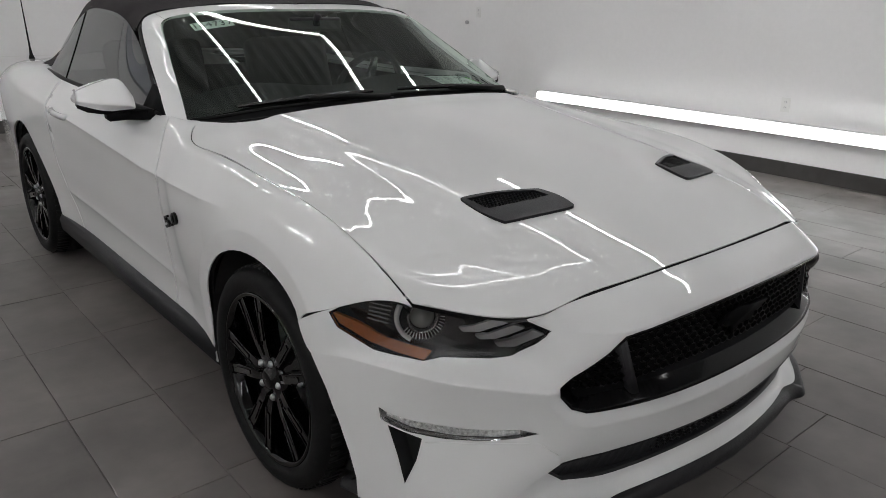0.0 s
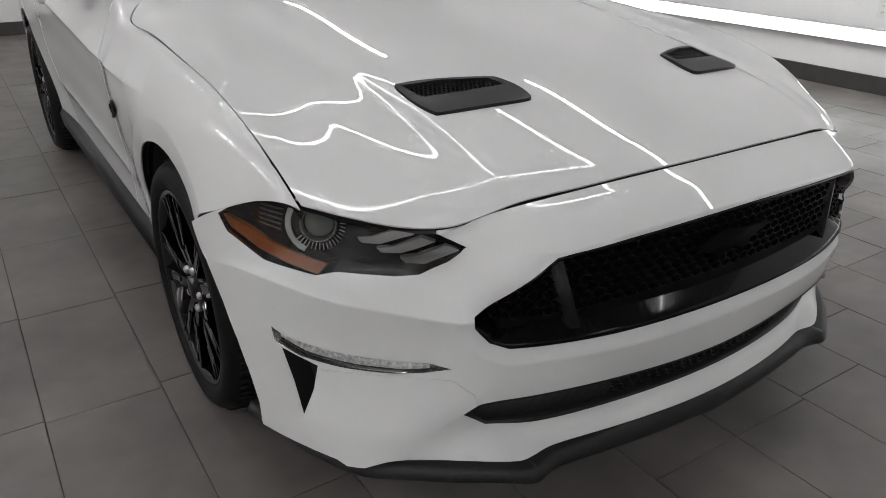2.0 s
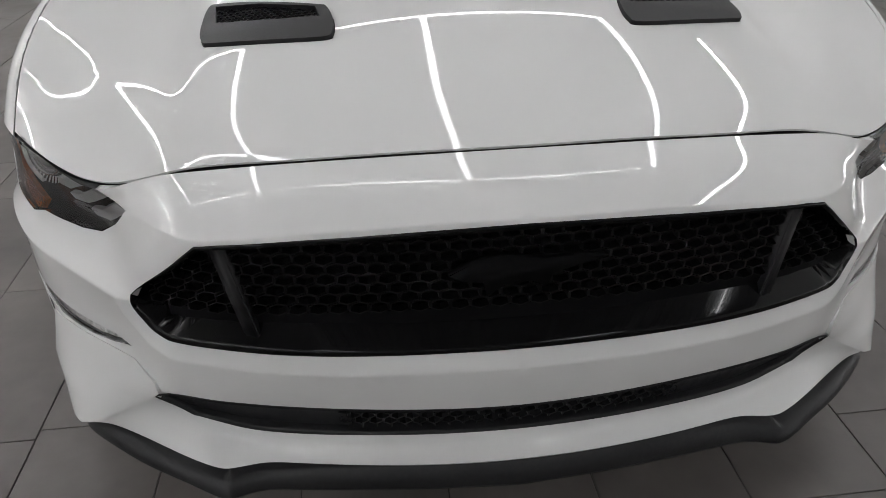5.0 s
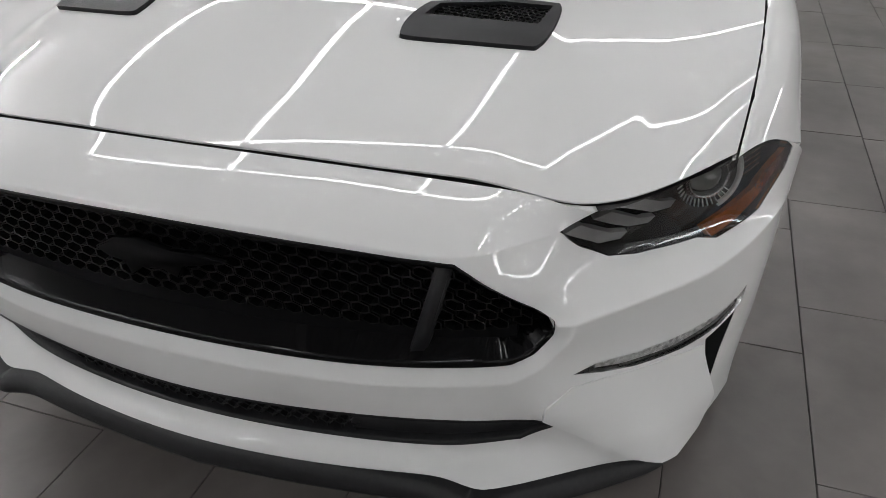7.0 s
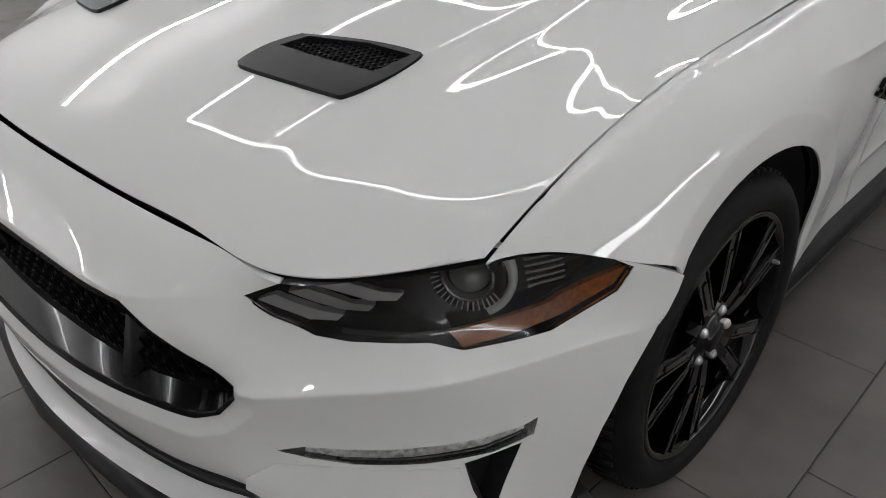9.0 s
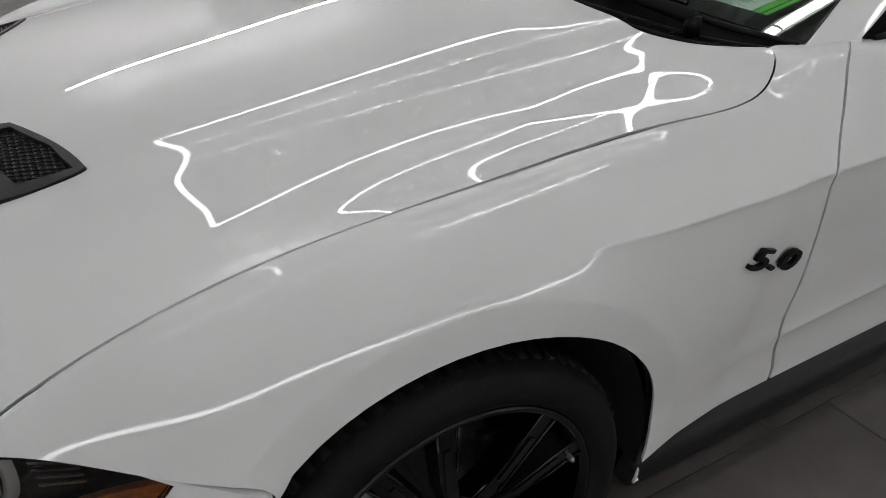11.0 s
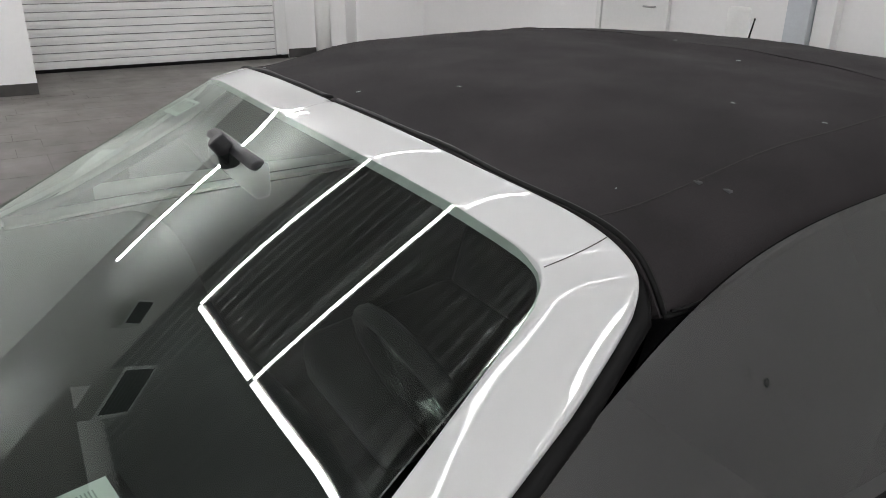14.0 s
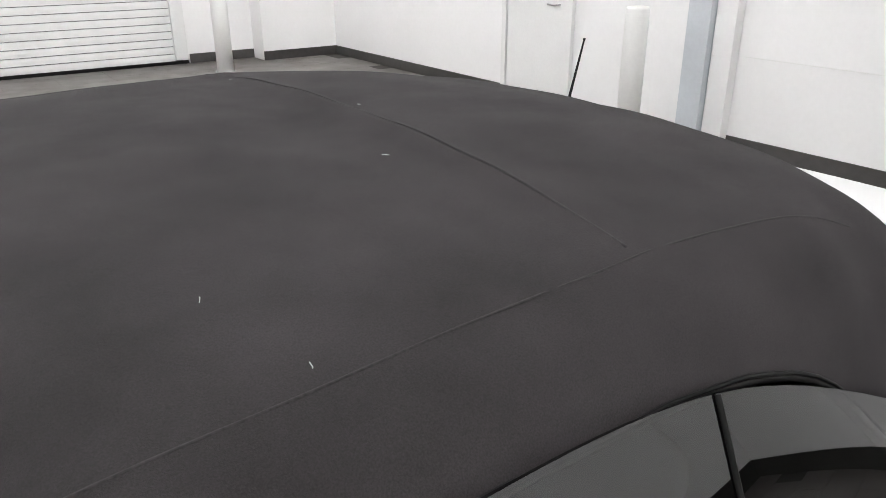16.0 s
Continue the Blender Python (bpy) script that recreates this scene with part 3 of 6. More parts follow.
def side_form(q):
    """Sharp waist crease, a hollow below it, and a raised lip round the front arch."""
    q = q.copy()
    y, z = q[:, 1], q[:, 2]
    line = 0.826 + 0.06 * np.clip(y - 0.85, 0, 9)
    fade = np.clip((y - 0.16) / 0.16, 0, 1) * np.clip((3.3 - y) / 0.6, 0, 1)
    d = z - line
    q[:, 0] += fade * (np.where(d > 0, 0.013 * np.exp(-np.abs(d) / 0.05), 0.013 * np.exp(-np.abs(d) / 0.022)) - 0.006 * np.exp(-((d + 0.15) / 0.09) ** 2))
    sill = 0.447 + 0.04 * (y - 0.8)
    q[:, 0] += np.clip((y - 0.45) / 0.3, 0, 1) * np.clip((2.2 - y) / 0.3, 0, 1) * 0.010 * np.exp(-np.abs(z - sill) / 0.03)
    r = np.hypot((y + 0.016) * 0.97, z - 0.335)
    q[:, 0] -= 0.18 * np.clip(0.457 - r, 0, 0.06) * np.clip((z - 0.3) / 0.1, 0, 1)
    return q


# side of the body: stations from the front wheel back, each from the top edge down
SIDE = Loft(
    [(0.79, -0.600, 0.70), (0.826, -0.599, 0.744), (0.876, -0.51, 0.742), (0.93, -0.385, 0.690), (0.958, -0.296, 0.640), (0.954, -0.305, 0.54), (0.950, -0.32, 0.42), (0.935, -0.36, 0.22)],
    [(0.81, -0.44, 0.80), (0.8435, -0.44, 0.834), (0.888, -0.37, 0.818), (0.928, -0.28, 0.760), (0.954, -0.20, 0.66), (0.955, -0.20, 0.55), (0.948, -0.20, 0.42), (0.935, -0.2, 0.22)],
    [(0.81, -0.20, 0.865), (0.848, -0.20, 0.897), (0.892, -0.15, 0.872), (0.930, -0.10, 0.805), (0.955, -0.05, 0.69), (0.957, -0.05, 0.56), (0.950, -0.05, 0.42), (0.935, -0.05, 0.22)],
    [(0.81, 0.08, 0.895), (0.847, 0.08, 0.923), (0.889, 0.10, 0.897), (0.926, 0.13, 0.830), (0.952, 0.16, 0.72), (0.953, 0.18, 0.56), (0.942, 0.18, 0.42), (0.928, 0.18, 0.22)],
    [(0.81, 0.35, 0.915), (0.850, 0.35, 0.942), (0.888, 0.36, 0.912), (0.922, 0.38, 0.850), (0.943, 0.40, 0.75), (0.936, 0.40, 0.58), (0.912, 0.40, 0.40), (0.90, 0.4, 0.22)],
    [(0.768, 0.655, 0.989), (0.850, 0.60, 0.952), (0.886, 0.59, 0.915), (0.918, 0.58, 0.855), (0.940, 0.58, 0.765), (0.925, 0.58, 0.60), (0.890, 0.58, 0.40), (0.885, 0.58, 0.22)],
    [(0.775, 0.80, 0.992), (0.830, 0.80, 0.998), (0.872, 0.78, 0.945), (0.905, 0.76, 0.875), (0.928, 0.75, 0.775), (0.912, 0.76, 0.60), (0.884, 0.76, 0.42), (0.878, 0.77, 0.22)],
    [(0.80, 1.40, 1.010), (0.835, 1.40, 1.013), (0.878, 1.40, 0.960), (0.910, 1.40, 0.895), (0.932, 1.40, 0.805), (0.915, 1.40, 0.62), (0.885, 1.40, 0.42), (0.878, 1.4, 0.23)],
    [(0.80, 2.10, 1.020), (0.838, 2.10, 1.022), (0.885, 2.10, 0.975), (0.925, 2.10, 0.910), (0.948, 2.10, 0.825), (0.932, 2.10, 0.63), (0.898, 2.10, 0.42), (0.885, 2.1, 0.25)],
    [(0.74, 2.72, 1.045), (0.815, 2.72, 1.035), (0.882, 2.72, 0.995), (0.930, 2.72, 0.930), (0.952, 2.72, 0.830), (0.952, 2.72, 0.63), (0.940, 2.72, 0.42), (0.92, 2.72, 0.26)],
    [(0.70, 3.30, 1.036), (0.785, 3.30, 1.022), (0.850, 3.30, 0.990), (0.897, 3.30, 0.932), (0.917, 3.30, 0.830), (0.915, 3.30, 0.63), (0.895, 3.30, 0.42), (0.87, 3.3, 0.28)],
    [(0.62, 3.75, 0.998), (0.700, 3.75, 0.980), (0.780, 3.75, 0.952), (0.840, 3.75, 0.90), (0.870, 3.75, 0.83), (0.868, 3.75, 0.63), (0.845, 3.75, 0.42), (0.80, 3.75, 0.30)],
    extra=side_form,
)

def nose_form(q):
    """Chamfer round the sides and the lower edge of the grille."""
    q = q.copy()
    x, z = np.abs(q[:, 0]), q[:, 2]
    edge = np.array([(-0.62, 0.715), (0.30, 0.708), (0.472, 0.694), (0.606, 0.568), (0.603, 0.545), (0.575, 0.512), (0.55, 0.502), (-0.62, 0.500)])
    p = np.stack([x, z], 1)
    a, b = edge, np.roll(edge, -1, 0)
    t = np.clip(((p[:, None] - a) * (b - a)).sum(2) / ((b - a) ** 2).sum(1), 0, 1)
    g = np.linalg.norm(p[:, None] - a - t[..., None] * (b - a), axis=2).min(1)
    q[:, 1] += 0.014 * np.clip(1 - g / 0.030, 0, 1) * np.clip((z - 0.44) / 0.02, 0, 1) * np.clip((0.66 - z) / 0.06, 0, 1)
    return q


# nose: levels from the bonnet edge down, each from the middle out to the wheel arch; sharp folds at the brow, the ridge and the bar
NOSE = Loft(
    [(0, -0.8785, 0.787), (0.3, -0.8625, 0.779), (0.48, -0.8325, 0.762), (0.57, -0.808, 0.742), (0.65, -0.785, 0.722), (0.74, -0.694, 0.729), (0.823, -0.599, 0.740), (0.874, -0.510, 0.738), (0.93, -0.385, 0.690), (0.958, -0.296, 0.640)],
    [(0, -0.938, 0.761), (0.3, -0.919, 0.752), (0.48, -0.886, 0.735), (0.57, -0.828, 0.718), (0.65, -0.780, 0.700), (0.74, -0.692, 0.706), (0.812, -0.600, 0.710), (0.873, -0.512, 0.713), (0.928, -0.395, 0.670), (0.957, -0.298, 0.618)],
    [(0, -0.988, 0.727), (0.3, -0.964, 0.714), (0.48, -0.932, 0.700), (0.57, -0.846, 0.696), (0.65, -0.776, 0.680), (0.74, -0.694, 0.680), (0.812, -0.605, 0.680), (0.873, -0.515, 0.680), (0.927, -0.398, 0.645), (0.957, -0.299, 0.598)],
    [(0, -0.996, 0.640), (0.3, -0.978, 0.636), (0.48, -0.944, 0.632), (0.575, -0.878, 0.631), (0.65, -0.772, 0.632), (0.74, -0.704, 0.628), (0.812, -0.632, 0.622), (0.875, -0.536, 0.622), (0.926, -0.412, 0.605), (0.956, -0.301, 0.572)],
    [(0, -1.000, 0.570), (0.3, -0.985, 0.567), (0.48, -0.955, 0.565), (0.585, -0.897, 0.563), (0.65, -0.840, 0.563), (0.74, -0.757, 0.572), (0.815, -0.682, 0.583), (0.88, -0.572, 0.592), (0.926, -0.438, 0.585), (0.954, -0.306, 0.550)],
    [(0, -1.006, 0.492), (0.3, -0.988, 0.496), (0.48, -0.942, 0.495), (0.565, -0.904, 0.492), (0.65, -0.826, 0.470), (0.74, -0.748, 0.470), (0.815, -0.668, 0.473), (0.882, -0.562, 0.474), (0.925, -0.442, 0.460), (0.951, -0.313, 0.440)],
    [(0, -0.986, 0.384), (0.3, -0.964, 0.391), (0.48, -0.927, 0.393), (0.565, -0.890, 0.386), (0.645, -0.842, 0.370), (0.735, -0.766, 0.365), (0.806, -0.690, 0.362), (0.868, -0.582, 0.365), (0.918, -0.450, 0.355), (0.943, -0.330, 0.345)],
    [(0, -0.962, 0.297), (0.3, -0.930, 0.291), (0.47, -0.880, 0.281), (0.56, -0.850, 0.290), (0.65, -0.822, 0.288), (0.74, -0.778, 0.278), (0.803, -0.712, 0.272), (0.862, -0.597, 0.270), (0.910, -0.460, 0.262), (0.936, -0.345, 0.255)],
    [(0, -0.993, 0.257), (0.3, -0.959, 0.249), (0.44, -0.923, 0.234), (0.52, -0.921, 0.228), (0.63, -0.854, 0.233), (0.74, -0.781, 0.230), (0.795, -0.742, 0.214), (0.855, -0.615, 0.200), (0.905, -0.475, 0.190), (0.932, -0.360, 0.185)],
    extra=nose_form, folds=(2, 4, 6),
)


def hood_form(q):
    """Raised middle of the bonnet, with a soft shoulder that opens towards the windshield."""
    q = q.copy()
    ax = np.abs(q[:, 0])
    edge = np.interp(q[:, 1], (-0.82, -0.75, -0.6, -0.4, 0.0, 0.5), (0.488, 0.508, 0.522, 0.528, 0.548, 0.585))
    fade = np.clip((q[:, 1] + 0.86) / 0.35, 0, 1) * np.clip((0.80 - ax) / 0.12, 0, 1)
    step = 1 / (1 + np.exp((ax - edge) / 0.014))
    q[:, 2] += (step - 0.5) * 0.014 * fade * fade * (3 - 2 * fade)
    return q


HOOD = Loft(
    [(0, -0.875, 0.7855), (0.2, -0.868, 0.7833), (0.36, -0.852, 0.7744), (0.5, -0.826, 0.7589), (0.62, -0.795, 0.7295), (0.735, -0.706, 0.7340), (0.824, -0.601, 0.7459)],
    [(0, -0.780, 0.8264), (0.2, -0.775, 0.8253), (0.36, -0.762, 0.8187), (0.5, -0.738, 0.8067), (0.63, -0.680, 0.7917), (0.75, -0.580, 0.7947), (0.837, -0.480, 0.8170)],
    [(0, -0.600, 0.8788), (0.2, -0.595, 0.8769), (0.37, -0.582, 0.8690), (0.51, -0.555, 0.8573), (0.64, -0.500, 0.8501), (0.76, -0.420, 0.8488), (0.844, -0.350, 0.8658)],
    [(0, -0.330, 0.9354), (0.2, -0.325, 0.9305), (0.38, -0.310, 0.9177), (0.52, -0.290, 0.9058), (0.65, -0.250, 0.9000), (0.76, -0.210, 0.8941), (0.846, -0.170, 0.9015)],
    [(0, -0.020, 0.9791), (0.2, -0.015, 0.9726), (0.38, 0.000, 0.9618), (0.53, 0.020, 0.9497), (0.66, 0.050, 0.9409), (0.77, 0.080, 0.9357), (0.846, 0.110, 0.9266)],
    [(0, 0.260, 1.0151), (0.2, 0.266, 1.0093), (0.39, 0.280, 0.9987), (0.54, 0.305, 0.9883), (0.67, 0.335, 0.9753), (0.77, 0.350, 0.9610), (0.848, 0.350, 0.9435)],
    [(0, 0.385, 1.0270), (0.2, 0.391, 1.0220), (0.39, 0.408, 1.0133), (0.54, 0.425, 1.0040), (0.67, 0.455, 0.9923), (0.775, 0.505, 0.9781), (0.848, 0.560, 0.9484)],
    [(0, 0.494, 1.0373), (0.2, 0.498, 1.0330), (0.39, 0.513, 1.0254), (0.53, 0.519, 1.0162), (0.65, 0.549, 1.0092), (0.727, 0.608, 1.0030), (0.778, 0.692, 0.9985)],
    extra=hood_form,
)

VENT = [(0.276, -0.590), (0.36, -0.580), (0.470, -0.556), (0.493, -0.538), (0.503, -0.47), (0.499, -0.390), (0.477, -0.384), (0.40, -0.406), (0.292, -0.453), (0.272, -0.470), (0.260, -0.53), (0.261, -0.574)]
vent_loop = HOOD.find(smooth_loop([(x, y, 0) for x, y in VENT], 5, sharp=()), axes=(0, 1))
NS, HS, SS = np.array((1.25, 0.66)), np.array((0.95, 1.4)), np.array((0.9, 4.3))
HOOD_OUT = np.array([(0.0, 0.008), (0.5, 0.008), (0.8, 0.008), (0.995, 0.010), (0.993, 0.3), (0.993, 0.6), (0.993, 0.84), (0.995, 0.885), (0.995, 0.94), (0.992, 0.97), (0.982, 0.990), (0.962, 0.997), (0.8, 0.997), (0.4, 0.997), (0.0, 0.997)])
hood_geo = sheet(HOOD, HOOD_OUT, [vent_loop], step=0.014, size=(0.95, 1.4), rim=0.005)
hood = raw("hood", *whole(hood_geo), M_PAINT, car, "white bonnet with two black vents and raised middle")

# headlight, fog lamp and duct outlines on the nose
HL = [(0.577, -0.800, 0.688), (0.65, -0.788, 0.728), (0.74, -0.694, 0.740), (0.822, -0.599, 0.752), (0.872, -0.512, 0.750), (0.900, -0.45, 0.724), (0.922, -0.395, 0.688),
      (0.918, -0.42, 0.655), (0.880, -0.52, 0.622), (0.805, -0.62, 0.606), (0.775, -0.65, 0.622), (0.70, -0.73, 0.625), (0.662, -0.761, 0.632), (0.615, -0.79, 0.662)]
hl_loop = NOSE.find(spread(np.array(HL), 0.012))
GRILLE = [(-0.0, -0.990, 0.720), (0.25, -0.968, 0.708), (0.44, -0.937, 0.6965), (0.474, -0.93, 0.691), (0.52, -0.91, 0.650), (0.604, -0.88, 0.570), (0.604, -0.88, 0.548), (0.580, -0.895, 0.515), (0.55, -0.909, 0.503), (0.42, -0.955, 0.503), (0.25, -0.988, 0.503), (0.0, -1.003, 0.500)]
gr_loop = NOSE.find(np.array(GRILLE), axes=(0, 2))
INTAKE = [(0.0, -0.984, 0.374), (0.25, -0.970, 0.380), (0.45, -0.932, 0.386), (0.53, -0.903, 0.381), (0.585, -0.878, 0.371), (0.621, -0.856, 0.350), (0.56, -0.845, 0.297), (0.5, -0.870, 0.288), (0.45, -0.887, 0.284), (0.3, -0.930, 0.294), (0.0, -0.962, 0.301)]
in_loop = NOSE.find(np.array(INTAKE), axes=(0, 2))
FOG = [(0.629, -0.832, 0.452), (0.664, -0.804, 0.461), (0.71, -0.767, 0.459), (0.774, -0.714, 0.462), (0.84, -0.63, 0.466), (0.876, -0.571, 0.474), (0.889, -0.548, 0.484), (0.886, -0.552, 0.450), (0.855, -0.608, 0.433), (0.80, -0.69, 0.430), (0.722, -0.762, 0.431), (0.674, -0.799, 0.438)]
fog_loop = NOSE.find(spread(np.array(FOG), 0.012))
DUCT = [(0.880, -0.57, 0.440), (0.832, -0.645, 0.422), (0.832, -0.63, 0.36), (0.838, -0.60, 0.285), (0.858, -0.59, 0.35)]
duct_loop = NOSE.find(spread(np.array(DUCT), 0.012))
top_edge = 0.004


def with_mouths():
    """Outer loop of the half bumper with the grille and the lower intake cut in from the middle line."""
    g, i = [tuple(p) for p in gr_loop], [tuple(p) for p in in_loop]
    g[0], g[-1], i[0], i[-1] = (0, g[0][1]), (0, g[-1][1]), (0, i[0][1]), (0, i[-1][1])
    arch = NOSE.find([(0.957, -0.306, 0.615), (0.952, -0.345, 0.555), (0.944, -0.393, 0.48), (0.935, -0.430, 0.40), (0.925, -0.456, 0.32), (0.915, -0.472, 0.25)])
    bottom = NOSE.find([(0.912, -0.475, 0.19)])[0]
    return np.array([(0, top_edge), (0.5, top_edge), (0.996, top_edge)] + [tuple(p) for p in arch] + [(bottom[0], 0.996), (0.5, 0.996), (0, 0.996)] + i[::-1] + g[::-1])


ridge = np.stack([np.linspace(0.36, 0.93, 80), np.full(80, 4 / 8)], 1)
brow = np.stack([np.linspace(0.0, 0.345, 70), np.full(70, 2 / 8)], 1)
bar_edge = np.stack([np.linspace(0.42, 0.75, 50), np.full(50, 6 / 8)], 1)
chamfer_x, chamfer_z = (0.002, 0.30, 0.50, 0.565, 0.605, 0.636), (0.470, 0.473, 0.472, 0.474, 0.495, 0.535)
chamfer_t = np.linspace(0, 5, 110)
chamfer = NOSE.find(np.stack([np.interp(chamfer_t, range(6), chamfer_x), 0 * chamfer_t, np.interp(chamfer_t, range(6), chamfer_z)], 1), axes=(0, 2))
bumper_geo = sheet(NOSE, with_mouths(), [hl_loop, fog_loop, duct_loop], step=0.013, size=(1.25, 0.66), flip=True, rim=0.012, lines=(ridge, brow, bar_edge, chamfer))
bumper = raw("bumper", *whole(bumper_geo), M_PAINT, car, "white front bumper with a wide black grille")

# body sides
ARCH_F = [(0.95, -0.016 + 0.424 * math.cos(a), 0.335 + 0.397 * math.sin(a)) for a in np.linspace(math.radians(-20), math.radians(200), 40)]
ARCH_R = [(0.95, 2.72 + 0.415 * math.cos(a), 0.345 + 0.41 * math.sin(a)) for a in np.linspace(math.radians(-20), math.radians(200), 40)]


def side_loop(pts):
    return SIDE.find(np.array(pts), axes=(1, 2))


waist_y = np.arange(0.17, 3.2, 0.006)
waist_line = SIDE.find(np.stack([0 * waist_y, waist_y, 0.826 + 0.06 * np.clip(waist_y - 0.85, 0, 9)], 1), axes=(1, 2))
arch_a = np.radians(np.arange(22, 158, 0.8))
arch_line = SIDE.find(np.stack([0 * arch_a, -0.016 + 0.469 * np.cos(arch_a), 0.335 + 0.455 * np.sin(arch_a)], 1), axes=(1, 2))
sill_y = np.arange(0.50, 2.1, 0.008)
sill_line = SIDE.find(np.stack([0 * sill_y, sill_y, 0.447 + 0.04 * (sill_y - 0.8)], 1), axes=(1, 2))
af = side_loop(ARCH_F)
ar = side_loop(ARCH_R)
DOORF = [(0.82, 0.830, 1.005), (0.857, 0.774, 0.969), (0.89, 0.743, 0.914), (0.914, 0.718, 0.867), (0.93, 0.705, 0.835), (0.929, 0.702, 0.795), (0.919, 0.725, 0.69), (0.906, 0.738, 0.57), (0.895, 0.740, 0.459), (0.88, 0.778, 0.34), (0.878, 0.780, 0.283), (0.878, 0.79, 0.225)]
df = side_loop(DOORF)
# the fender follows the edge of the bonnet with a narrow gap
brim = spread(HOOD_OUT * HS, 0.02) / HS
brim = HOOD.at(brim[(brim[:, 0] > 0.96) & (brim[:, 1] > 0.03)])
lead = np.gradient(brim[:, :2], axis=0)
brim[:, :2] += np.stack([lead[:, 1], -lead[:, 0]], 1) / np.linalg.norm(lead, axis=1, keepdims=True) * 0.0035
fender_loop = np.vstack([(0.143, 0.0006), SIDE.find(brim), (0.002, 0.470), (0.002, df[0][1] - 0.0007), df - (0, 0.001), [(0.995, af[0][1] + 0.004)], af[:, :][(af[:, 0] < 0.99) & (af[:, 1] > 0.003)], [(0.60, 0.0006)], [(0.3, 0.0006)], [(0.15, 0.0006)]])
dr = side_loop([(0.84, 2.13, 1.02), (0.90, 2.14, 0.97), (0.94, 2.12, 0.85), (0.93, 2.10, 0.62), (0.90, 2.02, 0.42), (0.88, 1.95, 0.26)])
door_loop = np.vstack([[(0.002, df[0][1] + 0.0007)], df + (0, 0.001), [(0.995, df[-1][1] + 0.005)], [(0.995, dr[-1][1])], dr[::-1] - (0, 0.0009), [(0.002, dr[0][1] - 0.0007)]])
quarter_loop = np.vstack([[(0.002, dr[0][1] + 0.0007)], dr + (0, 0.0009), [(0.995, dr[-1][1] + 0.004)], ar[::-1][(ar[::-1][:, 0] < 0.985)], [(0.995, ar[0][1] + 0.02)], [(0.995, 0.998), (0.5, 0.998), (0.002, 0.998)]])
fender = both("fender", sheet(SIDE, fender_loop, step=0.016, size=(0.9, 4.3), rim=0.005, lines=(waist_line, arch_line)), M_PAINT, car, "white front fender")
doors = both("door", sheet(SIDE, door_loop, step=0.022, size=(0.9, 4.3), lines=(waist_line, sill_line)), M_PAINT, car, "white door")
quarter = both("quarter_panel", sheet(SIDE, quarter_loop, step=0.03, size=(0.9, 4.3)), M_PAINT, car, "white rear quarter panel")

# ---------------------------------------------------------------- car: inner shell, lamps, grille
def patch(loft, pts, mat, name, parent, lift=0.0, rim=0.004, step=0.012, size=(1.0, 1.0), flip=False, label="", axes=(0, 1, 2), sides=True, close=0.01):
    """A small sheet that follows a loft inside an outline of 3D points."""
    loop = loft.find(spread(np.asarray(pts, float), close), axes=axes)
    geo = sheet(loft, loop, step=step, size=size, lift=lift, rim=rim, flip=flip)
    return both(name, geo, mat, parent, label) if sides else raw(name, *whole(geo), mat, parent, label)


FULL = np.array([(0.0, 0.01), (0.5, 0.01), (0.99, 0.01), (0.99, 0.99), (0.5, 0.99), (0.0, 0.99)])
raw("hood_underside", *whole(sheet(HOOD, FULL, step=0.05, size=HS, lift=-0.03, rim=0)), M_DARK, car)
raw("bumper_core", *whole(sheet(NOSE, FULL, step=0.04, size=NS, lift=-0.085, rim=0, flip=True)), M_DARK, car)
inner_side = np.vstack([[(0.02, 0.01)], [(0.02, 0.99)], [(0.97, 0.99)], [(0.97, ar[0][1] + 0.02)], ar[ar[:, 0] < 0.97], [(0.97, ar[-1][1] - 0.02)], [(0.97, af[0][1] + 0.02)], af[(af[:, 0] < 0.97) & (af[:, 1] > 0.02)], [(0.6, 0.01)]])
both("side_core", sheet(SIDE, inner_side, step=0.05, size=SS, lift=-0.022, rim=0), M_DARK, car)


def wheel_well(y):
    out = []
    for s in (1, -1):
        bm = bmesh.new()
        prof = [(0.422, 0.90 * s), (0.43, 0.55 * s), (0.1, 0.55 * s)]
        n = 40
        rings = []
        for k in range(n + 1):
            a = math.radians(-8 + 205 * k / n)
            rings.append([bm.verts.new((x, y + r * math.cos(a), 0.34 + r * math.sin(a))) for r, x in prof])
        for a, b in zip(rings[:-1], rings[1:]):
            for j in range(len(prof) - 1):
                bm.faces.new((a[j], a[j + 1], b[j + 1], b[j]))
        part("wheel_liner", bm, M_DARK, car)


wheel_well(-0.03)
wheel_well(2.72)
boxed("floor_pan", (-0.84, -0.6, 0.16), (0.84, 3.6, 0.2), M_DARK, car)


def nose_points(loop, lift):
    return NOSE.at(loop) + NOSE.normal(loop) * lift


# grille: a gloss lip, honeycomb, blank lower panel, two struts and the emblem
def half_run(loop, steps=0.012):
    pts = []
    for a, b in zip(loop[:-1], loop[1:]):
        n = max(1, int(np.linalg.norm((b - a) * NS) / steps))
        pts += [a + (b - a) * k / n for k in range(n)]
    pts.append(loop[-1])
    return np.array(pts)


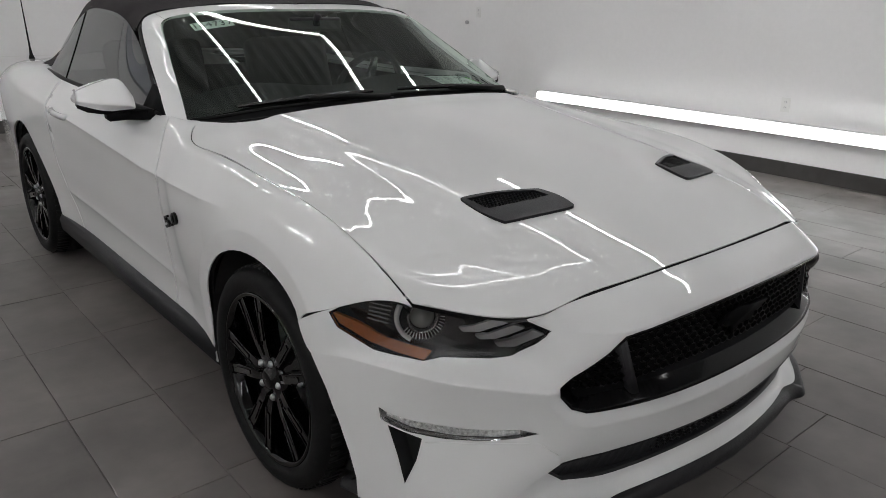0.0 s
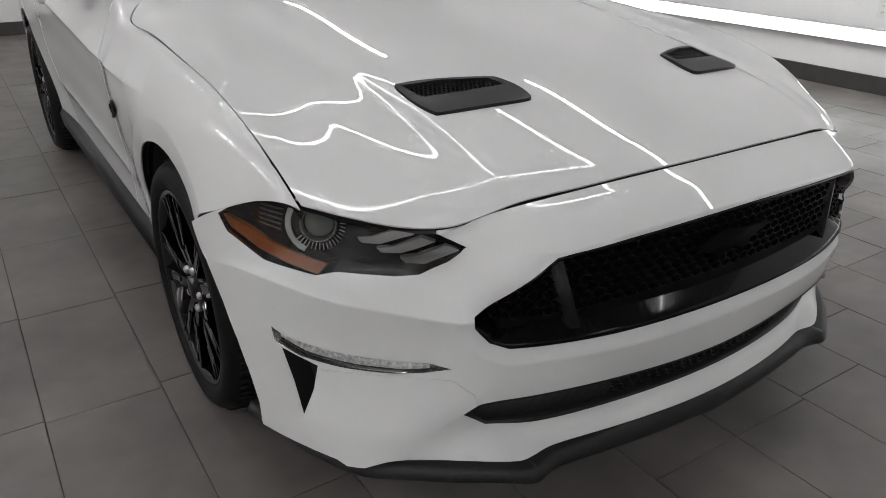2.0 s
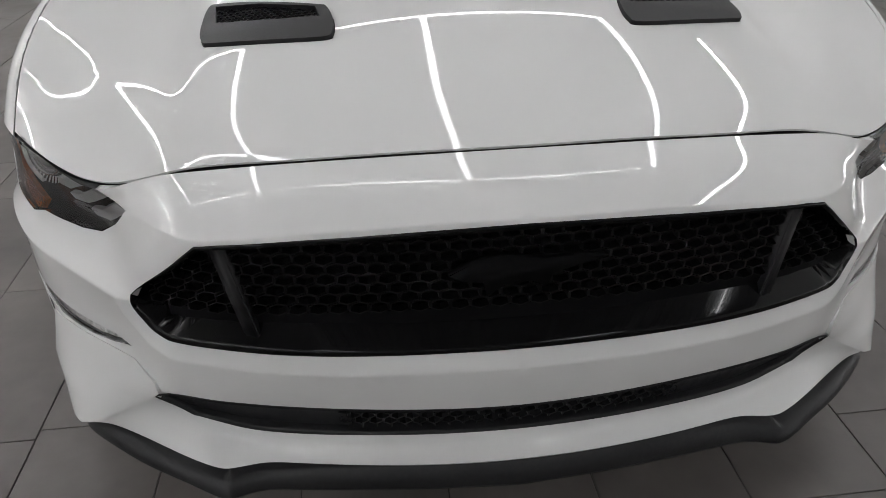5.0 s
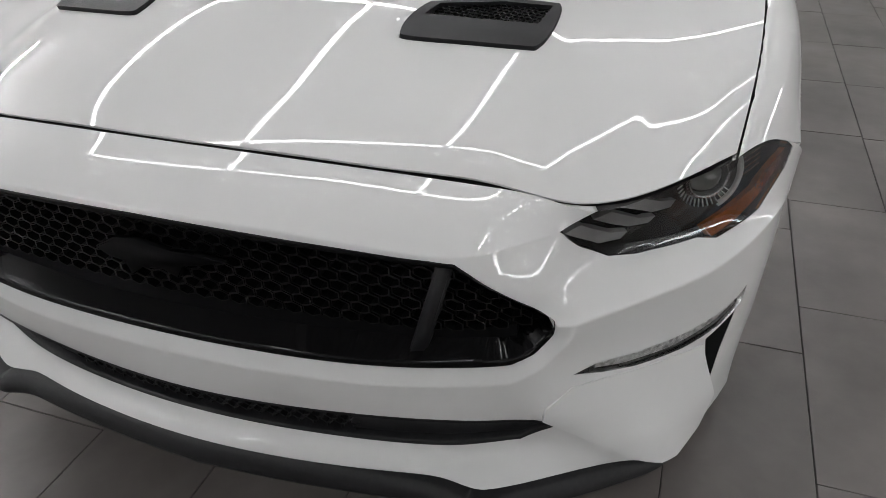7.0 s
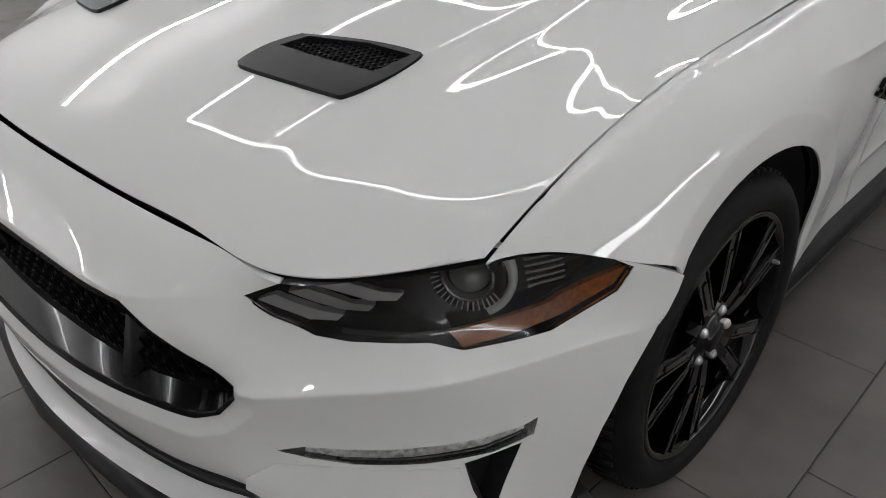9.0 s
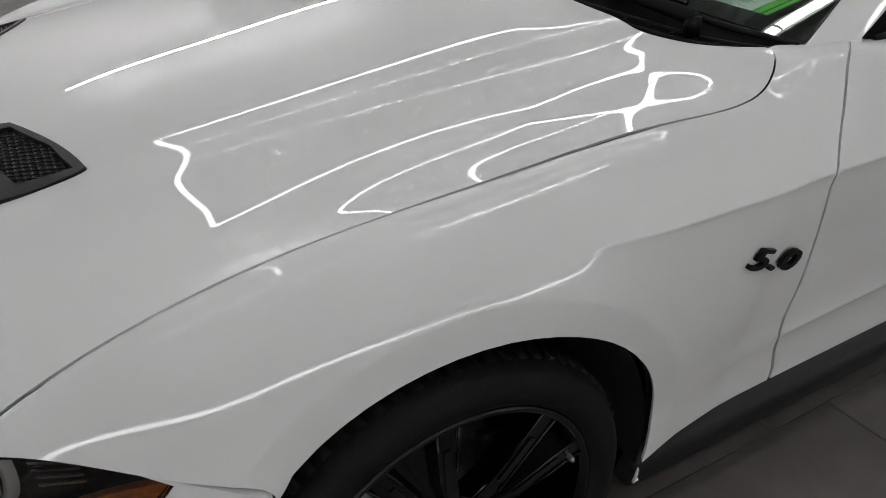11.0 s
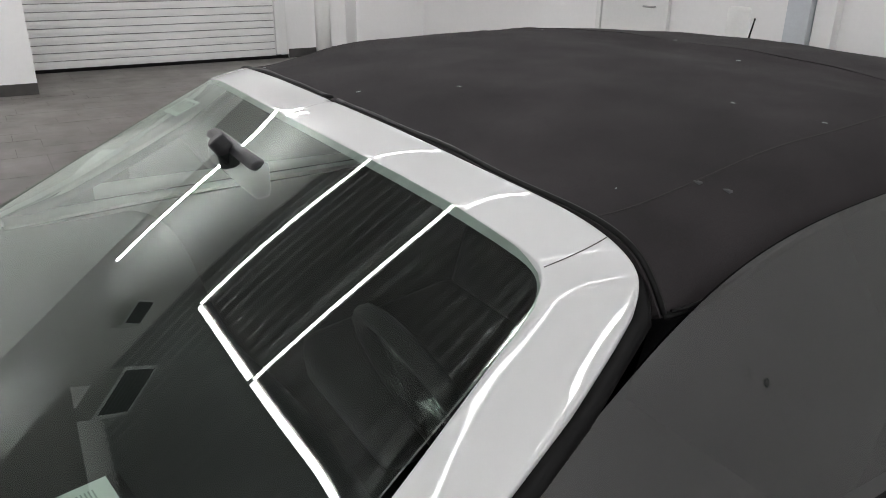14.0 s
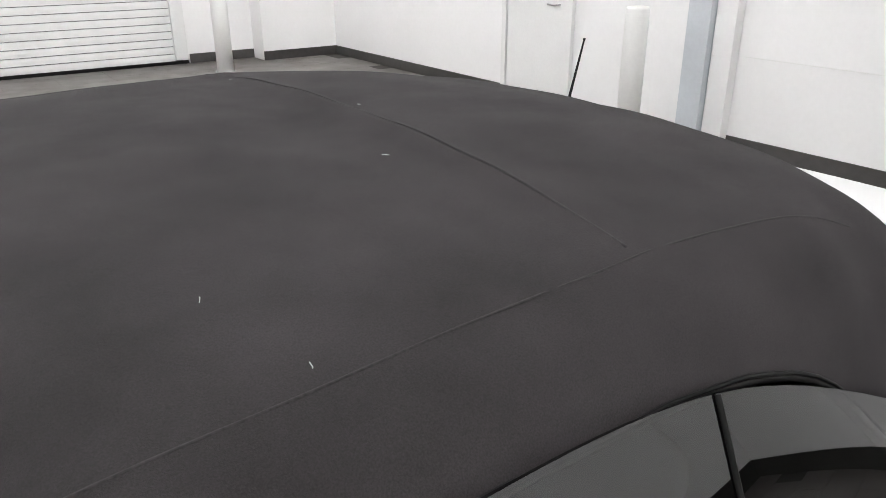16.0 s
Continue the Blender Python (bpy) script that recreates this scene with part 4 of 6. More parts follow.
def mouth_frame(loop, name, mat, centre_v, depth, inset, label):
    run = half_run(loop)
    run[0, 0] = run[-1, 0] = 0
    cen = np.stack([run[:, 0] * 0.97, np.full(len(run), centre_v)], 1)
    front, mid, back = run, run + (cen - run) * inset, run + (cen - run) * inset * 1.6
    p0, p1, p2, p3 = nose_points(front, 0.001), nose_points(front * 0.4 + mid * 0.6, -0.003), nose_points(mid, 0.008), nose_points(back, depth)
    n = len(run)
    v = [tuple(p) for r in (p0, p1, p2, p3) for p in r]
    f = [(k * n + i, k * n + i + 1, (k + 1) * n + i + 1, (k + 1) * n + i) for k in range(3) for i in range(n - 1)]
    return raw(name, *whole((v, f)), mat, car, label)


mouth_frame(gr_loop, "grille_surround", M_PIANO, float(gr_loop[:, 1].mean()), 0.06, 0.09, "gloss black grille surround")
mouth_frame(in_loop, "intake_surround", M_PLASTIC, float(in_loop[:, 1].mean()), 0.05, 0.10, "satin black lower intake surround")


def honeycomb(loop, cell, depth, bar, name, mat, zlo, zhi, xmax, parent, label, back=0.045, squash=1.0):
    """Hexagon cells with deep walls laid on the nose sheet inside an outline."""
    v, f = [], []
    h = cell * math.sqrt(3) / 2 * squash
    poly = np.vstack([NOSE.at(loop)[:, [0, 2]], NOSE.at(loop)[::-1][:, [0, 2]] * (-1, 1)])
    cells = []
    for r in range(-40, 41):
        z = zlo + (zhi - zlo) / 2 + r * h
        for c in range(-80, 81):
            x = (c + 0.5 * (r % 2)) * cell * 1.0
            cells.append((x, z))
    cells = np.array(cells)
    cells = cells[inside(cells, poly) & (np.abs(cells[:, 0]) < xmax) & (cells[:, 1] > zlo) & (cells[:, 1] < zhi)]
    ux = NOSE.find(np.stack([np.abs(cells[:, 0]), cells[:, 0] * 0, cells[:, 1]], 1), axes=(0, 2), steps=60)
    yy = NOSE.at(ux)[:, 1]
    for (x, z), y in zip(cells, yy):
        k = len(v)
        for rad, dy in ((cell * 0.578, 0.0), (cell * 0.578 - bar, 0.0), (cell * 0.578 - bar * 1.6, depth)):
            for j in range(6):
                a = math.radians(30 + 60 * j)
                v.append((x + rad * 1.0 * math.cos(a), y + back + dy + 0.0006 * math.cos(3 * a), z + rad * squash * math.sin(a)))
        for j in range(6):
            n = (j + 1) % 6
            f += [(k + j, k + n, k + 6 + n, k + 6 + j), (k + 6 + j, k + 6 + n, k + 12 + n, k + 12 + j)]
    return raw(name, v, f, mat, parent, label, smooth=False)


honeycomb(gr_loop, 0.031, 0.016, 0.0028, "grille_mesh", M_MESH, 0.556, 0.712, 0.60, car, "black honeycomb grille mesh", squash=0.62)
honeycomb(in_loop, 0.025, 0.014, 0.0025, "intake_mesh", M_PLASTIC, 0.302, 0.374, 0.29, car, "black honeycomb lower mesh", 0.016, 0.75)


def band(pts_a, pts_b, thick, name, mat, parent, label=""):
    """A closed slab between two runs of points, pushed back by thick."""
    bm = bmesh.new()
    d = Vector((0, thick, 0))
    rows = [[bm.verts.new(Vector(p) + o) for p in run] for run, o in ((pts_a, Vector()), (pts_b, Vector()), (pts_b, d), (pts_a, d))]
    for i in range(len(pts_a) - 1):
        for k in range(4):
            a, b = rows[k], rows[(k + 1) % 4]
            bm.faces.new((a[i], a[i + 1], b[i + 1], b[i]))
    bm.faces.new([r[0] for r in rows])
    bm.faces.new([r[-1] for r in rows])
    return part(name, bm, mat, parent, label, smooth=False)


xs = np.linspace(-0.55, 0.55, 30)


def nose_y(x, z):
    q = NOSE.find(np.stack([np.abs(x), np.zeros_like(x), z], 1), axes=(0, 2), steps=60)
    return NOSE.at(q)[:, 1]


lo, hi = np.full(30, 0.503), np.full(30, 0.558)
band(np.stack([xs, nose_y(xs, lo) + 0.035, lo], 1), np.stack([xs, nose_y(xs, hi) + 0.05, hi], 1), 0.02, "grille_blank", M_MATTE, car, "blank gloss black lower grille panel")
for a, b in ((-0.61, -0.28), (0.28, 0.61)):
    x2 = np.linspace(a, b, 14)
    lo, hi = np.full(14, 0.290), np.full(14, 0.380)
    band(np.stack([x2, nose_y(x2, lo) + 0.02, lo], 1), np.stack([x2, nose_y(x2, hi) + 0.022, hi], 1), 0.02, "intake_blank", M_PLASTIC, car, "satin black intake end panel")
for s in (-1, 1):
    bm = bmesh.new()
    prism(bm, [(s * 0.446, -0.912, 0.694), (s * 0.470, -0.905, 0.694), (s * 0.425, -0.935, 0.512), (s * 0.398, -0.945, 0.508)], (0, 0.06, 0))
    bmesh.ops.bevel(bm, geom=bm.edges[:], offset=0.003, segments=2, affect="EDGES")
    part("grille_strut", bm, M_PLASTIC, car, "slanted black grille strut")
    bm = bmesh.new()
    prism(bm, [(s * 0.395, -0.946, 0.506), (s * 0.43, -0.936, 0.508), (s * 0.50, -0.86, 0.52), (s * 0.49, -0.85, 0.52)], (0, 0, 0.008))
    part("grille_strut", bm, M_PIANO, car)
# emblem as a plain long shape
bm = bmesh.new()
EMB = [(-0.115, 0.008), (-0.075, 0.030), (-0.03, 0.036), (0.03, 0.026), (0.075, 0.030), (0.13, 0.024), (0.085, 0.012), (0.045, 0.004), (0.035, -0.024), (0.012, -0.008), (-0.03, -0.012), (-0.055, -0.036), (-0.06, -0.006), (-0.09, -0.006)]
prism(bm, [(x, -0.972, 0.622 + z) for x, z in EMB], (0, 0.014, 0))
bmesh.ops.bevel(bm, geom=bm.edges[:], offset=0.002, segments=2, affect="EDGES")
part("emblem", bm, M_MATTE, car, "plain black emblem on the grille")


def bowl(loop, depth, shrink, mat, name, parent, label=""):
    """A recess behind an opening of the nose: walls and a floor."""
    c = loop.mean(0)
    back = loop + (c - loop) * shrink
    geo = sheet(NOSE, back, step=0.02, size=NS, lift=lambda q: np.full(len(q), -depth), rim=0, flip=True)
    v, f = list(geo[0]), list(geo[1])
    p, q = NOSE.at(loop) + NOSE.normal(loop) * 0.001, NOSE.at(back) + NOSE.normal(back) * depth
    k, n = len(v), len(loop)
    v += list(p) + list(q)
    f += [(k + i, k + (i + 1) % n, k + n + (i + 1) % n, k + n + i) for i in range(n)]
    return both(name, (v, f), mat, parent, label)


# headlights
for s in (1, -1):
    lamp = new("headlight")
    lamp.parent = car
    tagged(lamp, "dark headlight with a round projector, three light bars and an amber strip")

    def keep(pair):
        a, b = pair
        good, bad = (a, b) if s > 0 else (b, a)
        bpy.data.objects.remove(bad)
        return good
    keep(bowl(hl_loop, 0.045, 0.06, M_LAMP, "lamp_housing", lamp))
    lens_geo = sheet(NOSE, hl_loop + (hl_loop.mean(0) - hl_loop) * 0.012, step=0.014, size=NS, lift=-0.0015, rim=0.004, flip=True)
    keep(both("lamp_lens", lens_geo, M_LENS, lamp, "clear lens"))

    def on(pts, mat, name, depth, rim=0.006, label=""):
        return keep(patch(NOSE, pts, mat, name, lamp, lift=lambda q: np.full(len(q), -depth), rim=rim, step=0.01, size=NS, flip=True, label=label, close=0.006))
    # three slanted light bars
    for k, (x, z) in enumerate(((0.600, 0.684), (0.634, 0.700), (0.664, 0.714))):
        bar = [(x, z), (x + 0.020, z + 0.009), (x + 0.062, z - 0.022 + 0.004 * k), (x + 0.086, z - 0.027 + 0.004 * k), (x + 0.078, z - 0.037 + 0.004 * k), (x + 0.050, z - 0.036 + 0.004 * k)]
        on([(a, -0.803 + (a - 0.6) * 0.87, b) for a, b in bar], M_BAR, "light_bar", 0.012, 0.010, "frosted grey light bar")
    on([(0.818, -0.63, 0.6195), (0.855, -0.57, 0.6265), (0.888, -0.50, 0.638), (0.914, -0.42, 0.662), (0.921, -0.40, 0.688), (0.905, -0.44, 0.682), (0.882, -0.50, 0.668), (0.877, -0.52, 0.659), (0.84, -0.59, 0.649), (0.802, -0.64, 0.6395)], M_AMBER, "side_marker", 0.010, 0.01, "amber side marker strip")
    on([(0.690, -0.74, 0.633), (0.775, -0.66, 0.630), (0.775, -0.66, 0.637), (0.690, -0.74, 0.640)], M_LAMP, "lower_strip", 0.012, 0.004)
    for k in range(5):
        x = 0.845 + 0.004 * k
        z = 0.722 - 0.010 * k
        on([(x, -0.54, z), (x + 0.028, -0.49, z + 0.004), (x + 0.028, -0.49, z + 0.0075), (x, -0.54, z + 0.0035)], M_SILVER, "cooling_rib", 0.02, 0.003)
    # projector: ring, tick marks and a dark ball lens
    uv = NOSE.find([(0.785, -0.60, 0.703)])
    c, nrm = Vector(NOSE.at(uv)[0]), -Vector(NOSE.normal(uv)[0])
    nrm = (nrm + Vector((0.15, -0.9, 0.1))).normalized()
    c -= nrm * 0.030
    side = Vector((0, 0, 1)).cross(nrm).normalized()
    up = nrm.cross(side)

    def flat(a, r, d=0.0):
        p = c + (side * math.cos(a) + up * math.sin(a)) * r + nrm * d
        return Vector((p.x * s, p.y, p.z))

    def lathe(profile, name, mat, label=""):
        bm = bmesh.new()
        rings = [[bm.verts.new(flat(k * math.tau / 40, r, d)) for r, d in profile] for k in range(40)]
        for k in range(40):
            a, b = rings[k], rings[(k + 1) % 40]
            for j in range(len(profile) - 1):
                bm.faces.new((a[j], a[j + 1], b[j + 1], b[j]))
        part(name, bm, mat, lamp, label)
    lathe([(0.031, -0.01), (0.032, 0.006), (0.036, 0.008), (0.0375, 0.002), (0.0375, -0.01)], "projector_ring", M_SILVER, "silver ring round the projector")
    lathe([(0.0005, 0.017), (0.010, 0.0155), (0.019, 0.010), (0.026, 0.002), (0.030, -0.01)], "projector_ball", M_BALL, "clear glass projector ball")
    lathe([(0.038, -0.008), (0.054, -0.001), (0.055, -0.012)], "projector_bezel", M_LAMP)
    bm = bmesh.new()
    arc = [math.radians(-62 + 124 * k / 16) for k in range(17)]
    rows = [[bm.verts.new(flat(t, r, d)) for t in arc] for r, d in ((0.0545, -0.010), (0.0550, 0.002), (0.0655, 0.000), (0.0665, -0.010))]
    for p, q in zip(rows[:-1], rows[1:]):
        for k in range(16):
            bm.faces.new((p[k], p[k + 1], q[k + 1], q[k]))
    part("light_guide", bm, M_TICK, lamp, "pale crescent light guide")
    bm = bmesh.new()
    for k in range(19):
        a = math.radians(160 + 165 * k / 18)
        q = [flat(a - 0.022, 0.0415, -0.0040), flat(a + 0.022, 0.0415, -0.0040), flat(a + 0.018, 0.0530, 0.0010), flat(a - 0.018, 0.0530, 0.0010)]
        prism(bm, q, (nrm.x * s * 0.002, nrm.y * 0.002, nrm.z * 0.002))
    part("tick_marks", bm, M_TICK, lamp, "ring of bright tick marks")

    fog = new("fog_lamp")
    fog.parent = car
    tagged(fog, "slim clear fog lamp in the bumper")
    keep(bowl(fog_loop, 0.014, 0.10, M_SILVER, "lamp_housing", fog))
    keep(patch(NOSE, [(0.700, -0.775, 0.432), (0.78, -0.71, 0.432), (0.85, -0.62, 0.435), (0.882, -0.56, 0.452), (0.881, -0.56, 0.458), (0.85, -0.62, 0.441), (0.78, -0.71, 0.437), (0.70, -0.775, 0.437)], M_CHROME, "lower_strip", fog,
               lift=lambda q: np.full(len(q), -0.004), rim=0.004, size=NS, flip=True, label="bright lower strip"))
    keep(both("lamp_lens", sheet(NOSE, fog_loop + (fog_loop.mean(0) - fog_loop) * 0.02, step=0.012, size=NS, lift=-0.002, rim=0.004, flip=True), M_LENS, fog))
    keep(patch(NOSE, [(0.665, -0.805, 0.447), (0.705, -0.775, 0.440), (0.78, -0.71, 0.440), (0.85, -0.62, 0.446), (0.880, -0.565, 0.462), (0.880, -0.565, 0.473), (0.85, -0.62, 0.464), (0.78, -0.71, 0.458), (0.715, -0.765, 0.455), (0.665, -0.803, 0.455)], M_FOG, "reflector", fog,
               lift=lambda q: np.full(len(q), -0.006), rim=0.005, size=NS, flip=True, label="silver reflector strip"))
    duct = keep(bowl(duct_loop, 0.05, 0.2, M_DARK, "air_duct", car, "dark triangular air duct"))

# white blade below the fog lamp
BLADE = [(0.603, -0.872, 0.398), (0.640, -0.845, 0.428), (0.70, -0.78, 0.426), (0.78, -0.71, 0.424), (0.826, -0.65, 0.415), (0.828, -0.63, 0.35), (0.836, -0.612, 0.285), (0.832, -0.66, 0.240), (0.806, -0.725, 0.220), (0.782, -0.754, 0.225), (0.73, -0.79, 0.262), (0.68, -0.815, 0.303), (0.622, -0.856, 0.350), (0.600, -0.876, 0.375)]
patch(NOSE, BLADE, M_PAINT, "bumper_blade", car, lift=lambda q: 0.0015 + 0.018 * np.clip((0.43 - q[:, 2]) / 0.13, 0, 1) ** 1.3, rim=0.03, step=0.012, size=NS, flip=True, label="white blade beside the air duct")

# black splitter lip
LIP = [(0, -1.004, 0.207), (0.15, -0.994, 0.206), (0.3, -0.976, 0.205), (0.38, -0.962, 0.203), (0.43, -0.952, 0.200), (0.465, -0.955, 0.199), (0.495, -0.966, 0.199), (0.52, -0.960, 0.200), (0.58, -0.922, 0.204), (0.66, -0.872, 0.205), (0.73, -0.813, 0.200), (0.80, -0.747, 0.192), (0.84, -0.660, 0.187), (0.87, -0.575, 0.187), (0.90, -0.465, 0.189), (0.918, -0.405, 0.189)]


def lip_mesh():
    pts = np.array(LIP)
    t = np.linspace(0, len(pts) - 1, 60)
    out = np.array([[np.interp(k, range(len(pts)), pts[:, a]) for a in range(3)] for k in t])
    for _ in range(2):
        out[1:-1] = (out[:-2] + 2 * out[1:-1] + out[2:]) / 4
    full = np.vstack([out[::-1] * (-1, 1, 1), out[1:]])
    d = np.gradient(full, axis=0)
    nrm = np.stack([d[:, 1], -d[:, 0], 0 * d[:, 0]], 1)
    nrm /= np.linalg.norm(nrm, axis=1, keepdims=True)
    v, f = [], []
    prof = [(-0.08, 0.054), (-0.020, 0.052), (-0.010, 0.046), (-0.003, 0.022), (0.0, 0.006), (-0.003, -0.003), (-0.012, -0.008), (-0.10, -0.010)]
    tall = np.interp(np.abs(full[:, 0]), (0, 0.3, 0.4, 0.515, 0.65, 0.73, 0.8, 0.92), (0.97, 0.88, 0.70, 0.54, 0.58, 0.65, 0.55, 0.4))
    for o, dz in prof:
        v += [p + n * o + (0, 0, dz * (k if dz > 0 else 1)) for p, n, k in zip(full, nrm, tall)]
    m = len(full)
    for k in range(len(prof) - 1):
        f += [(k * m + i, k * m + i + 1, (k + 1) * m + i + 1, (k + 1) * m + i) for i in range(m - 1)]
    return v, f


raw("front_splitter", *lip_mesh(), M_PLASTIC, car, "satin black plastic front lip")

# bonnet vents
vl = vent_loop
vc = vl.mean(0)
both("vent_frame", sheet(HOOD, vl + (vc - vl) * 0.01, [], step=0.012, size=HS, lift=lambda q: -0.02 + 0 * q[:, 0], rim=0), M_DARK, car)
fr = sheet(HOOD, vl + (vc - vl) * 0.015, [HOOD.find([(0.285, -0.512, 0), (0.36, -0.502, 0), (0.475, -0.472, 0), (0.484, -0.397, 0), (0.40, -0.416, 0), (0.295, -0.462, 0)], axes=(0, 1))], step=0.01, size=HS, lift=lambda q: 0.0035 + 0.004 * np.clip((-0.46 - q[:, 1]) / 0.06, 0, 1), rim=0.012)
both("hood_vent", fr, M_PLASTIC, car, "satin black bonnet vent frame")
v, f = [], []
poly = np.array([(0.282, -0.515), (0.36, -0.505), (0.478, -0.475), (0.487, -0.394), (0.40, -0.412), (0.292, -0.46)])
for r in range(-12, 13):
    for c in range(-20, 21):
        p = np.array([[0.385 + (c + 0.5 * (r % 2)) * 0.0118, -0.455 + r * 0.0102]])
        if not inside(p, poly)[0]:
            continue
        z = HOOD.at(HOOD.find(np.array([[p[0, 0], p[0, 1], 0]]), axes=(0, 1), steps=40))[0, 2]
        k = len(v)
        for rad, dz in ((0.0069, -0.003), (0.0052, -0.003), (0.0046, -0.010)):
            for j in range(6):
                a = math.radians(30 + 60 * j)
                v.append((p[0, 0] + rad * math.cos(a), p[0, 1] + rad * math.sin(a), z + dz))
        for j in range(6):
            n = (j + 1) % 6
            f += [(k + j, k + n, k + 6 + n, k + 6 + j), (k + 6 + j, k + 6 + n, k + 12 + n, k + 12 + j)]
both("vent_mesh", (v, f), M_MESH, car, "black honeycomb vent mesh")

# ---------------------------------------------------------------- wheels
def wheel(x, y, s):
    thing = new("wheel")
    thing.parent = car
    tagged(thing, "gloss black five-spoke alloy wheel with a black tyre")
    R, RI, WD = 0.342, 0.260, 0.25
    o = (0, 0, 0)
    bm = bmesh.new()
    prof = [(RI, 0.0), (RI + 0.012, 0.012), (0.290, 0.020), (0.314, 0.016), (0.328, 0.004), (0.338, -0.018), (R, -0.045), (R + 0.001, -0.075), (R - 0.006, -0.078), (R - 0.006, -0.086), (R + 0.002, -0.089), (R + 0.002, -0.121),
            (R - 0.006, -0.124), (R - 0.006, -0.132), (R + 0.001, -0.135), (R, -0.20), (0.33, -0.23), (0.29, -0.25), (RI, -0.24)]
    revolve(bm, prof, o, 96)
    tyre = part("tyre", bm, M_RUBBER, thing, "black tyre with a grooved tread")
    # tread blocks on the shoulder
    bm = bmesh.new()
    for k in range(72):
        a = k * math.tau / 72
        for x0, x1, r in ((-0.012, -0.068, R + 0.0005), (-0.14, -0.195, R + 0.001)):
            q = []
            for da, rr in ((-0.031, r - 0.007 if x0 > -0.05 else r - 0.004), (0.015, r - 0.007 if x0 > -0.05 else r - 0.004)):
                q.append(Vector((x0, rr * math.cos(a + da), rr * math.sin(a + da))))
            for da in (0.034, -0.012):
                q.append(Vector((x1, r * math.cos(a + da), r * math.sin(a + da))))
            n = Vector((0, math.cos(a), math.sin(a))) * 0.010
            prism(bm, [p - n * 0.5 for p in q], n)
    tagged(part("tread", bm, M_RUBBER, tyre), "small black tread blocks", kind="stuff")
    bm = bmesh.new()
    revolve(bm, [(RI + 0.006, 0.004), (RI + 0.004, 0.010), (RI - 0.004, 0.010), (RI - 0.012, 0.0), (RI - 0.02, -0.03), (RI - 0.03, -0.10), (RI - 0.012, -0.23)], o, 80)
    rim = part("rim", bm, M_RIM, thing, "gloss black rim")
    for k in range(5):
        a0 = math.radians(108 + 72 * k)

        def pt(a, r, dx, off):
            t = Vector((0, -math.sin(a), math.cos(a)))
            return Vector((dx, r * math.cos(a), r * math.sin(a))) + t * off
        for d in (-1, 1):
            # each arm: a broad faceted blade from the hub to the rim
            bm = bmesh.new()
            a1 = a0 + d * 0.235
            front = [pt(a0, 0.050, -0.010, d * 0.001), pt(a0, 0.105, -0.002, d * 0.010), pt(a1, RI - 0.004, 0.003, -d * 0.017), pt(a1, RI - 0.004, 0.003, d * 0.019), pt(a0, 0.150, 0.0, d * 0.050), pt(a0, 0.105, -0.002, d * 0.040), pt(a0, 0.050, -0.010, d * 0.034)]
            prism(bm, front, (-0.045, 0, 0))
            bmesh.ops.bevel(bm, geom=bm.edges[:], offset=0.005, segments=3, affect="EDGES")
            part("spoke", bm, M_RIM, rim, smooth=False)
            for e, f in ((2, 1), (3, 4)):
                bm = bmesh.new()
                tube(bm, [front[f] + Vector((0.001, 0, 0)), front[f].lerp(front[e], 0.5) + Vector((0.001, 0, 0)), front[e] + Vector((0.001, 0, 0))], 0.0028, 6)
                part("spoke_rib", bm, M_RIM, rim)
            # recessed pocket line along the arm
            bm = bmesh.new()
            prism(bm, [pt(a0, 0.118, 0.0015, d * 0.020), pt(a1, RI - 0.05, 0.004, -d * 0.008), pt(a1, RI - 0.05, 0.004, d * 0.004), pt(a0, 0.118, 0.0015, d * 0.033)], (-0.004, 0, 0))
            part("spoke_facet", bm, M_GLOSS, rim, smooth=False)
        # sunk web between the two arms
        bm = bmesh.new()
        prism(bm, [pt(a0, 0.06, -0.018, -0.012), pt(a0, RI - 0.03, -0.018, -0.044), pt(a0, RI - 0.03, -0.018, 0.044), pt(a0, 0.06, -0.018, 0.012)], (-0.02, 0, 0))
        part("spoke_web", bm, M_RIM, rim, smooth=False)
        bm = bmesh.new()
        aa = a0 + math.radians(36)
        c = Vector((-0.002, 0.057 * math.cos(aa), 0.057 * math.sin(aa)))
        tube(bm, [c - Vector((0.02, 0, 0)), c, c + Vector((0.004, 0, 0))], [0.0105, 0.0105, 0.006], 6)
        part("lug_nut", bm, M_STEEL, rim, "bright lug nut")
    bm = bmesh.new()
    revolve(bm, [(0.0005, 0.006), (0.022, 0.006), (0.031, 0.002), (0.032, -0.006), (0.07, -0.008), (0.078, -0.014), (0.08, -0.05)], o, 40)
    part("hub", bm, M_RIM, rim, "gloss black hub with plain cap")
    bm = bmesh.new()
    a = math.radians(20)
    c = Vector((0.0, (RI - 0.03) * math.cos(a), (RI - 0.03) * math.sin(a)))
    tube(bm, [c - Vector((0.03, 0, 0)), c + Vector((0.012, 0, 0)), c + Vector((0.016, 0, 0))], [0.005, 0.005, 0.003], 8)
    part("valve", bm, M_STEEL, rim)
    bm = bmesh.new()
    revolve(bm, [(0.06, -0.09), (0.165, -0.09), (0.165, -0.115), (0.06, -0.115)], o, 48, True)
    part("brake_disc", bm, M_STEEL, thing, "steel brake disc")
    bm = bmesh.new()
    box(bm, (-0.13, 0.09, 0.02), (-0.065, 0.19, 0.12), 0.01)
    part("caliper", bm, M_PLASTIC, thing)
    thing.matrix_basis = pose(s * x, y, 0.342) @ (Matrix.Identity(4) if s > 0 else pose(0, 0, 0, 0, 0, 180))


